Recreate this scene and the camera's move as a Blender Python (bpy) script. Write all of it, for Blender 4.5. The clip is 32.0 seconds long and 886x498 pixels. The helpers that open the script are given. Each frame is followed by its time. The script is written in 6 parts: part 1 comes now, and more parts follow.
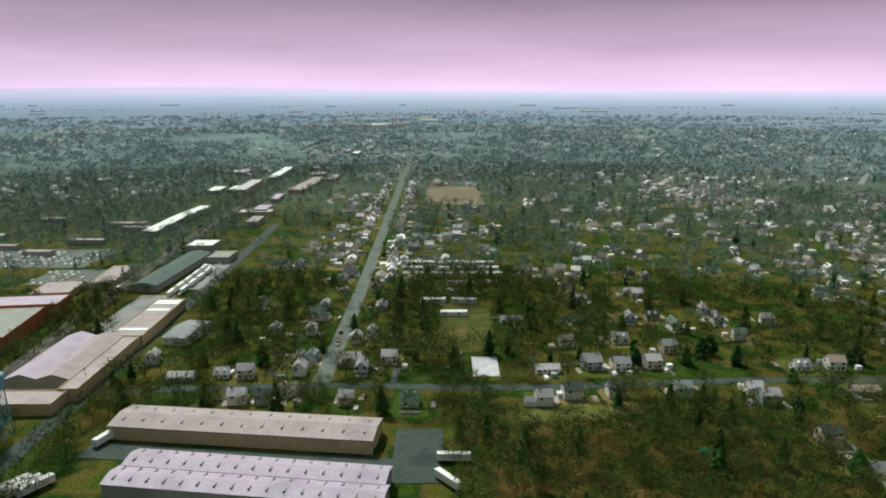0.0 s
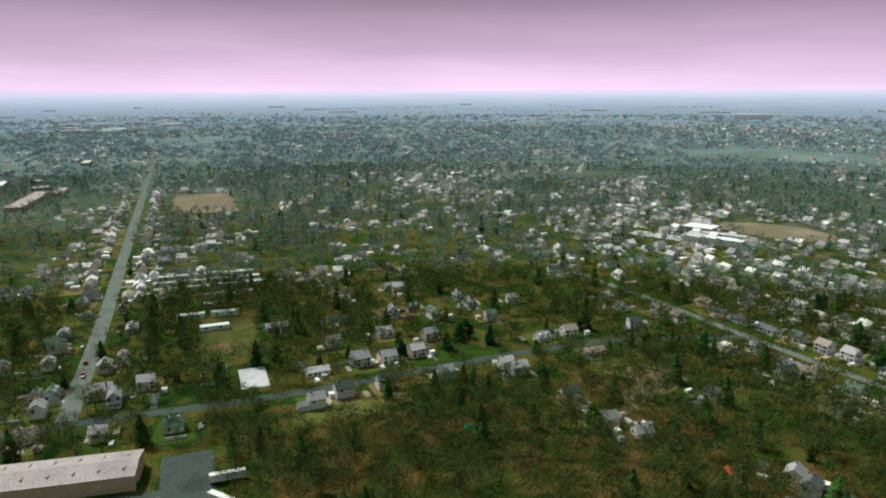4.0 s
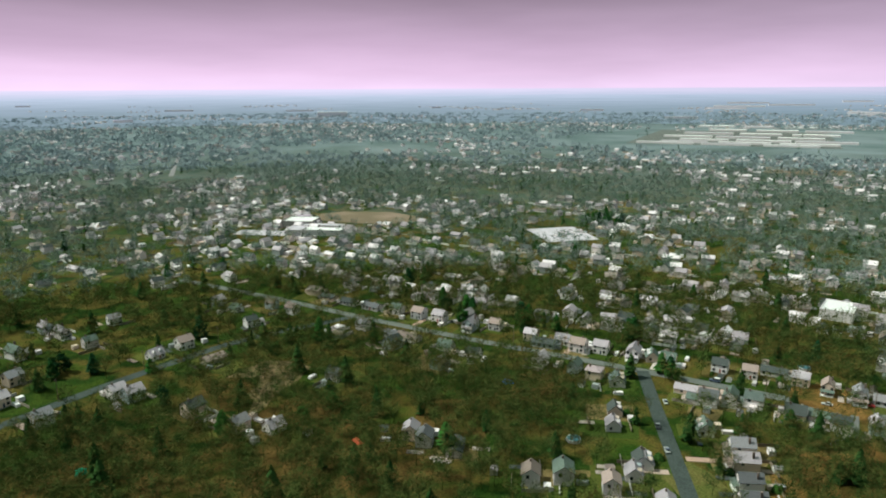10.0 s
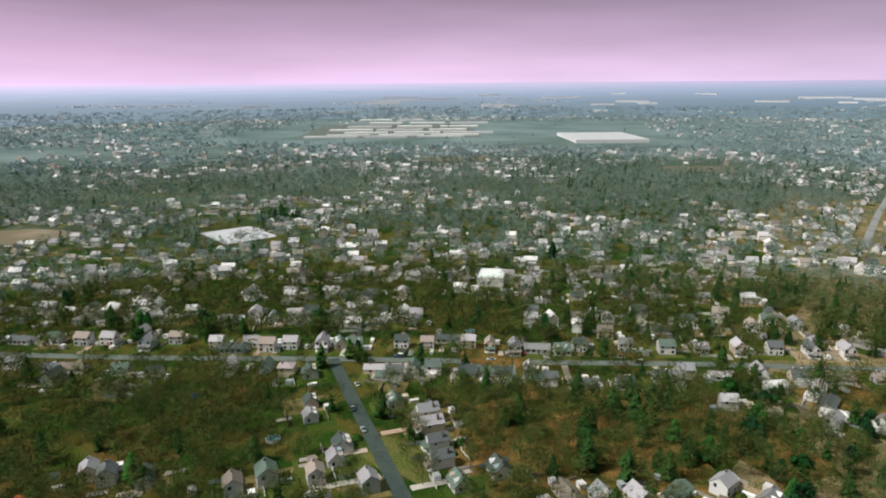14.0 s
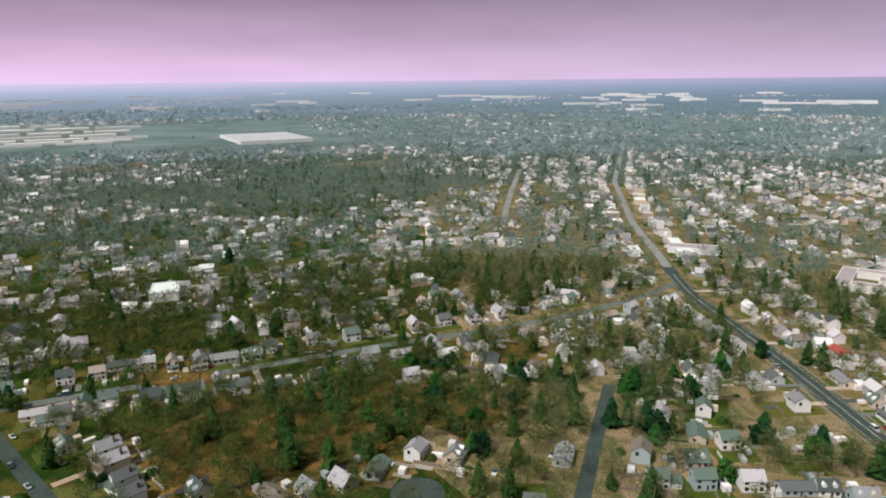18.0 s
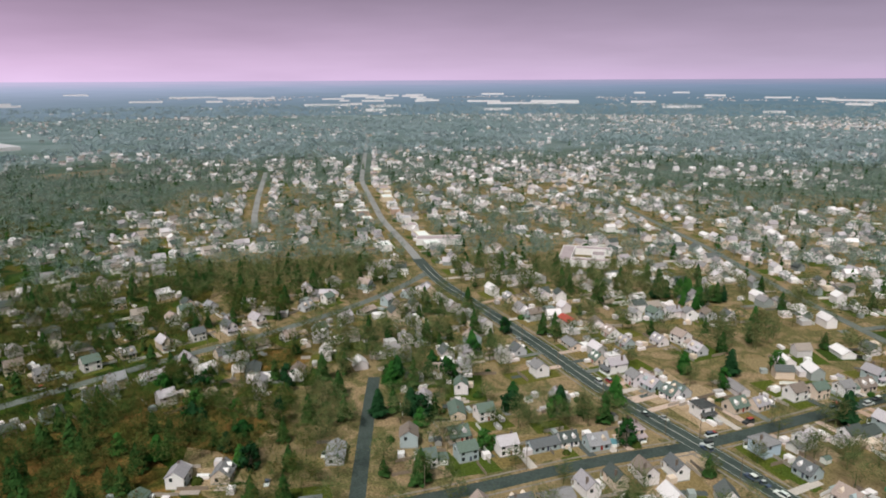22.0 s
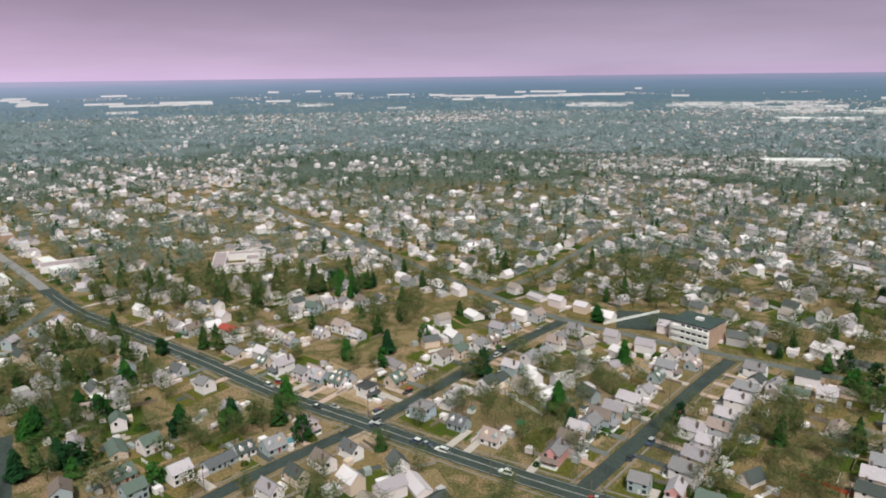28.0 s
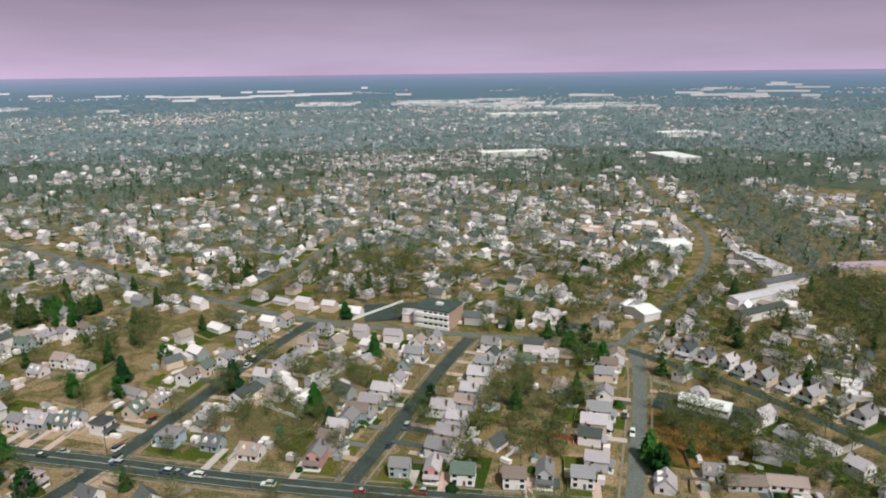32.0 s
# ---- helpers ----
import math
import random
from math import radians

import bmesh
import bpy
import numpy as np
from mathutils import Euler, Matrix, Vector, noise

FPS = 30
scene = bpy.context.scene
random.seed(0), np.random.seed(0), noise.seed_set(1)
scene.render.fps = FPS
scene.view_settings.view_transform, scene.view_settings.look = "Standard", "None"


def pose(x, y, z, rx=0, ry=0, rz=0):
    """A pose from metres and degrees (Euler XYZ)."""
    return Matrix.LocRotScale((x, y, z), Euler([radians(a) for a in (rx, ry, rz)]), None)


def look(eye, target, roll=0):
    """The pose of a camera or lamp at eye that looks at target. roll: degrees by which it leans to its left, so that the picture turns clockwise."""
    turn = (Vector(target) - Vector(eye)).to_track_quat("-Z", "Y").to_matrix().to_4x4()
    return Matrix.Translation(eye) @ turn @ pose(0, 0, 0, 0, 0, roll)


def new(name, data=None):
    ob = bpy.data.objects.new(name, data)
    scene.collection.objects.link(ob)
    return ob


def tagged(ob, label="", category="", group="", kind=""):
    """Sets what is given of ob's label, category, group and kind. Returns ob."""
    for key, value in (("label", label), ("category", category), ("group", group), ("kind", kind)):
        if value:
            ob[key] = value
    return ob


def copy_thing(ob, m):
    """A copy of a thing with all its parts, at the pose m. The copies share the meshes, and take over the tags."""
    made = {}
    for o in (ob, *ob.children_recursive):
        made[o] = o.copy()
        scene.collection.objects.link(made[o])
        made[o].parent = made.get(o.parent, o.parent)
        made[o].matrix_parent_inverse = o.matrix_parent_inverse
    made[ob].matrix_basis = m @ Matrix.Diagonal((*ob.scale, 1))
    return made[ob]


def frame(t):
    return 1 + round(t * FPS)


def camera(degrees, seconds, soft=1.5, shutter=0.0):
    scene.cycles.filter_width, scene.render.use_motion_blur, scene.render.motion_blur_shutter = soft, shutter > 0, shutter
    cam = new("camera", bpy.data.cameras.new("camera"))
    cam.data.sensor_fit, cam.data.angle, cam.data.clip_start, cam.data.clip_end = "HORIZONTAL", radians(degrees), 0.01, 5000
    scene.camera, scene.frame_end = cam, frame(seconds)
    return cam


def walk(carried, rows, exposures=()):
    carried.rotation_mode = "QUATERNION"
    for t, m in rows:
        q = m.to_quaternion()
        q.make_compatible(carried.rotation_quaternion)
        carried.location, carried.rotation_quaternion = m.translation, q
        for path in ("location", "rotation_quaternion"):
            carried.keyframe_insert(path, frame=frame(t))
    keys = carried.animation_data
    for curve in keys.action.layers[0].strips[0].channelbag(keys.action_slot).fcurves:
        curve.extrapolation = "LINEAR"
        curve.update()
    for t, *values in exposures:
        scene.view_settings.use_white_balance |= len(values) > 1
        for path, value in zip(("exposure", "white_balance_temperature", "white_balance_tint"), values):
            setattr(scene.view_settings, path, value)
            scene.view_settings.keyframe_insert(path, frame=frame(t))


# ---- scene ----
# The camera hovers over the suburb and turns on the spot: seconds, place, yaw, pitch, roll.
cam = camera(65.13, 32.0, soft=1.9)
ROWS = [
    (0.0, -0.00, 0.00, 139.70, 0.00, -12.92, -0.02),
    (1.0, -0.09, -0.52, 140.02, -4.85, -12.90, -0.02),
    (2.0, 0.02, -0.96, 140.47, -9.80, -12.93, 0.02),
    (3.0, 0.13, -2.14, 141.01, -14.95, -12.93, 0.14),
    (3.5, 0.16, -3.19, 141.17, -17.51, -12.91, 0.22),
    (5.5, 0.18, -1.07, 140.18, -27.81, -12.90, 0.19),
    (6.0, 0.31, -1.06, 140.19, -30.39, -12.89, 0.22),
    (7.0, 0.43, -1.25, 140.15, -35.73, -12.92, 0.29),
    (8.0, 0.29, -1.26, 140.20, -41.22, -12.97, 0.31),
    (9.0, 0.06, -1.32, 140.35, -46.54, -13.05, 0.32),
    (10.0, 0.09, -1.38, 140.26, -52.60, -13.08, 0.28),
    (11.0, 0.15, -1.56, 140.17, -59.06, -13.16, 0.32),
    (12.0, -0.16, -1.73, 140.29, -65.63, -13.30, 0.31),
    (13.0, -0.30, -1.92, 140.26, -72.37, -13.40, 0.33),
    (14.0, -0.13, -2.23, 140.13, -79.28, -13.52, 0.44),
    (14.5, 0.11, -2.51, 140.06, -82.69, -13.57, 0.51),
    (16.5, -1.67, -2.40, 140.16, -95.61, -13.68, 0.58),
    (17.0, -1.72, -2.04, 140.06, -99.14, -13.69, 0.54),
    (18.0, -1.75, -1.75, 139.83, -106.22, -13.72, 0.51),
    (19.0, -2.07, -1.38, 139.46, -113.25, -13.73, 0.48),
    (20.0, -2.05, -0.94, 139.13, -118.75, -13.76, 0.32),
    (21.0, -1.71, -0.72, 138.94, -122.75, -13.74, 0.18),
    (22.0, -2.05, -0.65, 139.13, -126.93, -13.73, 0.26),
    (23.0, -2.62, -0.86, 139.55, -131.36, -13.74, 0.44),
    (24.0, -3.09, -1.17, 139.95, -135.93, -13.80, 0.51),
    (25.0, -3.20, -0.93, 140.17, -140.80, -13.86, 0.61),
    (26.0, -3.62, -0.93, 140.24, -145.75, -13.88, 0.65),
    (26.5, -3.96, -1.01, 140.29, -148.30, -13.89, 0.66),
    (28.5, -3.94, 0.13, 140.94, -158.24, -14.03, 0.69),
    (29.0, -4.23, -0.08, 141.01, -160.69, -14.04, 0.74),
    (30.0, -4.92, -0.22, 141.12, -165.83, -14.09, 0.81),
    (31.0, -4.95, 0.37, 141.19, -171.64, -14.17, 0.81),
    (32.0, -4.16, 0.47, 141.24, -177.44, -14.26, 0.66),
]
walk(cam, [(t, pose(x, y, z, 90 + pitch, roll, yaw)) for t, x, y, z, yaw, pitch, roll in ROWS],
     [(0.0, -0.22, 6450, -8), (8.0, -0.20, 6450, -8), (14.0, -0.24, 6450, 0), (20.0, -0.38, 6450, 5), (32.0, -0.40, 6450, 6)])

# ---- world and light: a bright, hazy overcast winter sky, mauve towards the horizon ----
world = bpy.data.worlds.new("sky")
scene.world = world
world.use_nodes = True
wn, wl = world.node_tree.nodes, world.node_tree.links
wn.clear()
w_out, w_bg = wn.new("ShaderNodeOutputWorld"), wn.new("ShaderNodeBackground")
w_sky = wn.new("ShaderNodeTexSky")
w_sky.sky_type, w_sky.sun_disc, w_sky.sun_elevation, w_sky.sun_rotation = "NISHITA", False, radians(52), radians(330)
w_co, w_sep, w_ramp = wn.new("ShaderNodeTexCoord"), wn.new("ShaderNodeSeparateXYZ"), wn.new("ShaderNodeValToRGB")
w_noise, w_map, w_scale, w_add, w_mul = wn.new("ShaderNodeTexNoise"), wn.new("ShaderNodeMapping"), wn.new("ShaderNodeMixRGB"), wn.new("ShaderNodeMixRGB"), wn.new("ShaderNodeMixRGB")
wl.new(w_co.outputs["Generated"], w_sep.inputs[0])
wl.new(w_sep.outputs["Z"], w_ramp.inputs[0])
# brighter and pinker round the veiled sun in the north, duller grey-mauve in the south
SKY_NORTH = ((0.0, (1.20, 0.83, 1.25)), (0.02, (1.05, 0.685, 1.06)), (0.055, (0.76, 0.485, 0.76)), (0.12, (0.385, 0.25, 0.37)), (0.3, (0.22, 0.22, 0.23)), (1.0, (0.33, 0.46, 0.41)))
SKY_SOUTH = ((0.0, (0.72, 0.54, 0.80)), (0.02, (0.62, 0.49, 0.70)), (0.055, (0.54, 0.42, 0.60)), (0.12, (0.31, 0.245, 0.345)), (0.3, (0.19, 0.21, 0.215)), (1.0, (0.33, 0.46, 0.41)))


def sky_ramp(node, stops):
    while len(node.color_ramp.elements) < len(stops):
        node.color_ramp.elements.new(0.5)
    for el, (at, col) in zip(node.color_ramp.elements, stops):
        el.position, el.color = at, (*col, 1)


w_ramp_s, w_dot, w_side, w_mix = wn.new("ShaderNodeValToRGB"), wn.new("ShaderNodeVectorMath"), wn.new("ShaderNodeMapRange"), wn.new("ShaderNodeMixRGB")
sky_ramp(w_ramp, SKY_NORTH)
sky_ramp(w_ramp_s, SKY_SOUTH)
wl.new(w_sep.outputs["Z"], w_ramp_s.inputs[0])
w_dot.operation = "DOT_PRODUCT"
w_dot.inputs[1].default_value = (0.42, 0.91, 0.0)
wl.new(w_co.outputs["Generated"], w_dot.inputs[0])
w_side.inputs["From Min"].default_value, w_side.inputs["From Max"].default_value = -0.85, 0.95
wl.new(w_dot.outputs["Value"], w_side.inputs[0])
wl.new(w_side.outputs[0], w_mix.inputs[0])
wl.new(w_ramp_s.outputs[0], w_mix.inputs[1])
wl.new(w_ramp.outputs[0], w_mix.inputs[2])
wl.new(w_co.outputs["Generated"], w_map.inputs[0])
w_map.inputs["Scale"].default_value = (2.0, 2.0, 14.0)
wl.new(w_map.outputs[0], w_noise.inputs["Vector"])
w_noise.inputs["Scale"].default_value, w_noise.inputs["Detail"].default_value = 1.6, 5
w_scale.blend_type, w_scale.inputs[0].default_value = "MULTIPLY", 1.0
w_cloud = wn.new("ShaderNodeMapRange")
w_cloud.inputs["From Min"].default_value, w_cloud.inputs["From Max"].default_value = 0.3, 0.7
w_cloud.inputs["To Min"].default_value, w_cloud.inputs["To Max"].default_value = 0.9, 1.08
wl.new(w_noise.outputs[0], w_cloud.inputs[0])
wl.new(w_mix.outputs[0], w_scale.inputs[1])
wl.new(w_cloud.outputs[0], w_scale.inputs[2])
w_mul.blend_type, w_mul.inputs[0].default_value = "MULTIPLY", 1.0
w_mul.inputs[2].default_value = (0.006, 0.006, 0.006, 1)
wl.new(w_sky.outputs[0], w_mul.inputs[1])
w_add.blend_type, w_add.inputs[0].default_value = "ADD", 1.0
wl.new(w_scale.outputs[0], w_add.inputs[1])
wl.new(w_mul.outputs[0], w_add.inputs[2])
wl.new(w_add.outputs[0], w_bg.inputs[0])
w_bg.inputs[1].default_value = 1.0
wl.new(w_bg.outputs[0], w_out.inputs[0])
sun = new("sun", bpy.data.lights.new("sun", "SUN"))
sun.data.energy, sun.data.angle, sun.data.color = 5.0, radians(7), (1.0, 0.98, 0.90)
sun.matrix_world = look((0, 0, 300), (117, -203, 0))


# ---- materials ----
def mat(name, stops, scale=0.3, rough=0.85, source="noise", bump=0.0, fine=0.25, metal=0.0, spec=0.02):
    """A node material: a colour ramp over object random, island random or a world-sized noise, broken up by a finer noise."""
    m = bpy.data.materials.new(name)
    m.use_nodes = True
    n, l = m.node_tree.nodes, m.node_tree.links
    bsdf = n["Principled BSDF"]
    ramp, co = n.new("ShaderNodeValToRGB"), n.new("ShaderNodeTexCoord")
    els = ramp.color_ramp.elements
    while len(els) < len(stops):
        els.new(0.5)
    for el, (at, col) in zip(els, stops):
        el.position, el.color = at, (*col, 1)
    big = n.new("ShaderNodeTexNoise")
    big.inputs["Scale"].default_value, big.inputs["Detail"].default_value = scale, 6
    geo = n.new("ShaderNodeNewGeometry")
    l.new(geo.outputs["Position"], big.inputs["Vector"])
    if source == "object":
        ramp.color_ramp.interpolation = "CONSTANT"
        l.new(n.new("ShaderNodeObjectInfo").outputs["Random"], ramp.inputs[0])
    elif source == "island":
        ramp.color_ramp.interpolation = "CONSTANT"
        l.new(geo.outputs["Random Per Island"], ramp.inputs[0])
    elif source == "smooth_island":
        l.new(geo.outputs["Random Per Island"], ramp.inputs[0])
    else:
        wide = n.new("ShaderNodeMapRange")
        wide.inputs["From Min"].default_value, wide.inputs["From Max"].default_value = 0.28, 0.72
        l.new(big.outputs[0], wide.inputs[0])
        l.new(wide.outputs[0], ramp.inputs[0])
    grain = n.new("ShaderNodeTexNoise")
    grain.inputs["Scale"].default_value, grain.inputs["Detail"].default_value = max(scale * 9, 1.2), 4
    l.new(geo.outputs["Position"], grain.inputs["Vector"])
    gr = n.new("ShaderNodeMapRange")
    gr.inputs["From Min"].default_value, gr.inputs["From Max"].default_value = 0.3, 0.7
    gr.inputs["To Min"].default_value, gr.inputs["To Max"].default_value = 1 - fine, 1 + fine * 0.6
    l.new(grain.outputs[0], gr.inputs[0])
    mix = n.new("ShaderNodeMixRGB")
    mix.blend_type, mix.inputs[0].default_value = "MULTIPLY", 1.0
    l.new(ramp.outputs[0], mix.inputs[1])
    l.new(gr.outputs[0], mix.inputs[2])
    l.new(mix.outputs[0], bsdf.inputs["Base Color"])
    bsdf.inputs["Roughness"].default_value, bsdf.inputs["Metallic"].default_value = rough, metal
    bsdf.inputs["Specular IOR Level"].default_value = spec
    if bump:
        b = n.new("ShaderNodeBump")
        b.inputs["Strength"].default_value, b.inputs["Distance"].default_value = 0.6, bump
        l.new(grain.outputs[0], b.inputs["Height"])
        l.new(b.outputs[0], bsdf.inputs["Normal"])
    return m


def even(*cols):
    return [(i / len(cols), c) for i, c in enumerate(cols)]


def spread(*cols):
    return [(i / (len(cols) - 1), c) for i, c in enumerate(cols)]


M = {}
M["ground"] = mat("lawn_and_leaf_litter", spread((0.012, 0.034, 0.006), (0.046, 0.072, 0.012), (0.018, 0.044, 0.008), (0.105, 0.080, 0.022), (0.066, 0.082, 0.015), (0.026, 0.056, 0.009)), 0.035, 0.95, fine=0.6)
M["garden"] = mat("winter_gardens", spread((0.086, 0.090, 0.034), (0.27, 0.186, 0.106), (0.125, 0.115, 0.048), (0.33, 0.222, 0.140), (0.185, 0.145, 0.068)), 0.06, 0.95, fine=0.6)
M["lawn"] = mat("winter_lawn", spread((0.075, 0.105, 0.024), (0.14, 0.125, 0.042), (0.055, 0.085, 0.020)), 0.06, 0.95, fine=0.45)
M["field"] = mat("brown_green_field_grass", spread((0.12, 0.098, 0.034), (0.062, 0.072, 0.022), (0.17, 0.115, 0.050)), 0.04, 0.95, fine=0.4)
M["court"] = mat("pale_painted_court", spread((0.50, 0.46, 0.52), (0.58, 0.53, 0.60), (0.44, 0.41, 0.46)), 0.1, 0.85, fine=0.2)
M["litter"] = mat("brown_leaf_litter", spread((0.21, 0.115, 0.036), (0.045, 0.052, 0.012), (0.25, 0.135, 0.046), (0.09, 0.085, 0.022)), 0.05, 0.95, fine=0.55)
# the litter browns again, at about half strength
M["litter_dark"] = mat("dark_leaf_litter", spread((0.100, 0.064, 0.020), (0.028, 0.040, 0.008), (0.135, 0.082, 0.028), (0.050, 0.056, 0.012)), 0.05, 0.95, fine=0.55)
M["yard_north"] = mat("lawns_and_yards", even((0.040, 0.066, 0.012), (0.088, 0.100, 0.024), (0.125, 0.098, 0.034), (0.050, 0.078, 0.015), (0.185, 0.140, 0.062), (0.075, 0.094, 0.020), (0.112, 0.118, 0.030)), 0.12, 0.95, "island", fine=0.5)
M["yard_south"] = mat("dry_lawns_and_yards", even((0.27, 0.195, 0.11), (0.070, 0.095, 0.018), (0.20, 0.145, 0.060), (0.045, 0.070, 0.014), (0.36, 0.255, 0.165), (0.12, 0.115, 0.028), (0.24, 0.17, 0.085), (0.090, 0.105, 0.020)), 0.12, 0.95, "island", fine=0.5)
M["chimney"] = mat("sooty_chimney_brick", spread((0.16, 0.12, 0.11), (0.22, 0.17, 0.15)), 0.6, 0.9)
M["shrub"] = mat("evergreen_shrub_leaves", even((0.022, 0.062, 0.014), (0.038, 0.085, 0.018), (0.060, 0.075, 0.018), (0.018, 0.048, 0.016)), 0.6, 0.9, "object", fine=0.5)
M["straw"] = mat("dry_field_grass", spread((0.28, 0.19, 0.115), (0.18, 0.14, 0.068), (0.33, 0.225, 0.145)), 0.05, 0.95, fine=0.4)
M["straw_far"] = mat("pale_far_field_grass", spread((0.25, 0.185, 0.145), (0.19, 0.150, 0.105), (0.29, 0.215, 0.17)), 0.02, 0.95, fine=0.3)
M["asphalt"] = mat("worn_asphalt", spread((0.036, 0.048, 0.047), (0.066, 0.080, 0.077), (0.046, 0.059, 0.057)), 0.08, 0.85, fine=0.3, spec=0.1)
M["grey_asphalt"] = mat("dusty_grey_asphalt", spread((0.115, 0.125, 0.122), (0.165, 0.172, 0.166), (0.135, 0.143, 0.138)), 0.06, 0.85, fine=0.3)
M["old_asphalt"] = mat("pale_old_asphalt", spread((0.20, 0.19, 0.20), (0.30, 0.28, 0.295), (0.24, 0.225, 0.235)), 0.04, 0.85, fine=0.25)
M["concrete"] = mat("pale_concrete", spread((0.19, 0.155, 0.135), (0.27, 0.225, 0.20), (0.22, 0.185, 0.165)), 0.2, 0.9)
M["paint"] = mat("road_paint", spread((0.42, 0.41, 0.39), (0.62, 0.60, 0.57)), 0.5, 0.7)
M["siding"] = mat("painted_siding", even((0.80, 0.71, 0.75), (0.68, 0.61, 0.66), (0.84, 0.77, 0.81), (0.52, 0.50, 0.55), (0.72, 0.57, 0.50), (0.86, 0.80, 0.83), (0.40, 0.45, 0.49), (0.60, 0.48, 0.41), (0.82, 0.74, 0.77)), 0.5, 0.7, "object", fine=0.12)
M["white"] = mat("white_siding", spread((0.82, 0.76, 0.79), (0.77, 0.71, 0.74)), 0.4, 0.65, fine=0.1)
M["pinkblock"] = mat("pinkish_brick", spread((0.46, 0.31, 0.25), (0.54, 0.38, 0.31)), 0.3, 0.9, fine=0.2)
M["blue"] = mat("pale_blue_siding", spread((0.52, 0.60, 0.72), (0.46, 0.54, 0.68)), 0.4, 0.7, fine=0.1)
M["cream"] = mat("cream_siding", spread((0.66, 0.52, 0.40), (0.72, 0.58, 0.46)), 0.4, 0.7, fine=0.1)
M["pinkwall"] = mat("salmon_siding", spread((0.62, 0.30, 0.30), (0.68, 0.36, 0.35)), 0.4, 0.7, fine=0.1)
M["shingle"] = mat("asphalt_shingle", even((0.36, 0.32, 0.36), (0.14, 0.14, 0.155), (0.45, 0.39, 0.44), (0.23, 0.18, 0.165), (0.30, 0.285, 0.315), (0.085, 0.095, 0.095), (0.38, 0.29, 0.275), (0.54, 0.475, 0.53), (0.14, 0.175, 0.155), (0.26, 0.24, 0.26)), 0.4, 0.9, "object", fine=0.25)
M["flat_roof"] = mat("dark_roofing_felt", spread((0.055, 0.078, 0.078), (0.085, 0.110, 0.108)), 0.3, 0.85, fine=0.25)
M["bare_earth"] = mat("pinkish_bare_earth", spread((0.36, 0.245, 0.165), (0.46, 0.33, 0.24), (0.30, 0.20, 0.12)), 0.12, 0.95, fine=0.35)
M["redroof"] = mat("red_shingle", spread((0.36, 0.07, 0.06), (0.44, 0.10, 0.08)), 0.4, 0.85)
M["tealroof"] = mat("green_shingle", spread((0.105, 0.130, 0.126), (0.155, 0.180, 0.174)), 0.4, 0.85)
M["darkroof"] = mat("charcoal_shingle", spread((0.06, 0.06, 0.065), (0.09, 0.09, 0.095)), 0.4, 0.85)
M["pane"] = mat("window_glass", spread((0.02, 0.025, 0.03), (0.035, 0.04, 0.045)), 0.2, 0.12, spec=0.6)
M["frame"] = mat("white_trim", spread((0.76, 0.75, 0.74), (0.82, 0.8, 0.8)), 0.5, 0.6, fine=0.1)
M["door"] = mat("painted_door", even((0.30, 0.05, 0.04), (0.08, 0.12, 0.10), (0.7, 0.68, 0.66), (0.07, 0.08, 0.12)), 0.5, 0.5, "object", fine=0.1)
M["brick"] = mat("red_brick", spread((0.32, 0.10, 0.055), (0.40, 0.14, 0.075), (0.27, 0.09, 0.055)), 0.3, 0.9, fine=0.3)
M["bark"] = mat("grey_brown_bark", spread((0.055, 0.048, 0.036), (0.09, 0.076, 0.06)), 0.8, 0.95, fine=0.3)
M["twig"] = mat("bare_twigs", even((0.068, 0.076, 0.020), (0.115, 0.084, 0.028), (0.048, 0.068, 0.015), (0.125, 0.088, 0.032)), 0.5, 0.95, "object", fine=0.4)
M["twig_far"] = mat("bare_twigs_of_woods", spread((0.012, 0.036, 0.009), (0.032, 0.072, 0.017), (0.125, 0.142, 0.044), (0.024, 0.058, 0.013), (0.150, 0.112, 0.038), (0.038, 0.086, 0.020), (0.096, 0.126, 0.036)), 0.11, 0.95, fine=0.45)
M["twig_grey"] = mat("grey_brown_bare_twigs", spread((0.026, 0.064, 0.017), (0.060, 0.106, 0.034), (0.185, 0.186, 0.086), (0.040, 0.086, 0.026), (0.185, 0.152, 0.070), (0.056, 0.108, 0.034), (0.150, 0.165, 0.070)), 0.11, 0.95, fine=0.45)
# the bluish paleness of distance haze is painted into these two twig colours
M["twig_mid"] = mat("haze_tinted_bare_twigs", spread((0.085, 0.145, 0.118), (0.240, 0.280, 0.245), (0.130, 0.195, 0.162), (0.275, 0.295, 0.265), (0.105, 0.170, 0.138)), 0.05, 0.95, fine=0.4)
M["twig_distant"] = mat("haze_paled_twigs_of_distant_woods", spread((0.205, 0.275, 0.30), (0.30, 0.355, 0.39), (0.245, 0.31, 0.34)), 0.008, 0.95, fine=0.2)
M["needle"] = mat("conifer_needles", even((0.020, 0.070, 0.018), (0.030, 0.100, 0.020), (0.018, 0.056, 0.022), (0.045, 0.125, 0.026)), 0.6, 0.9, "object", fine=0.5)
M["needle_far"] = mat("conifer_needles_of_far_trees", spread((0.020, 0.055, 0.014), (0.045, 0.095, 0.026)), 0.03, 0.9, fine=0.5)
M["house_far"] = mat("far_house_walls", even((0.84, 0.75, 0.79), (0.50, 0.46, 0.48), (0.86, 0.78, 0.82), (0.66, 0.59, 0.63), (0.70, 0.55, 0.47), (0.88, 0.81, 0.85), (0.34, 0.36, 0.37), (0.82, 0.71, 0.75)), 0.4, 0.75, "island", fine=0.15)
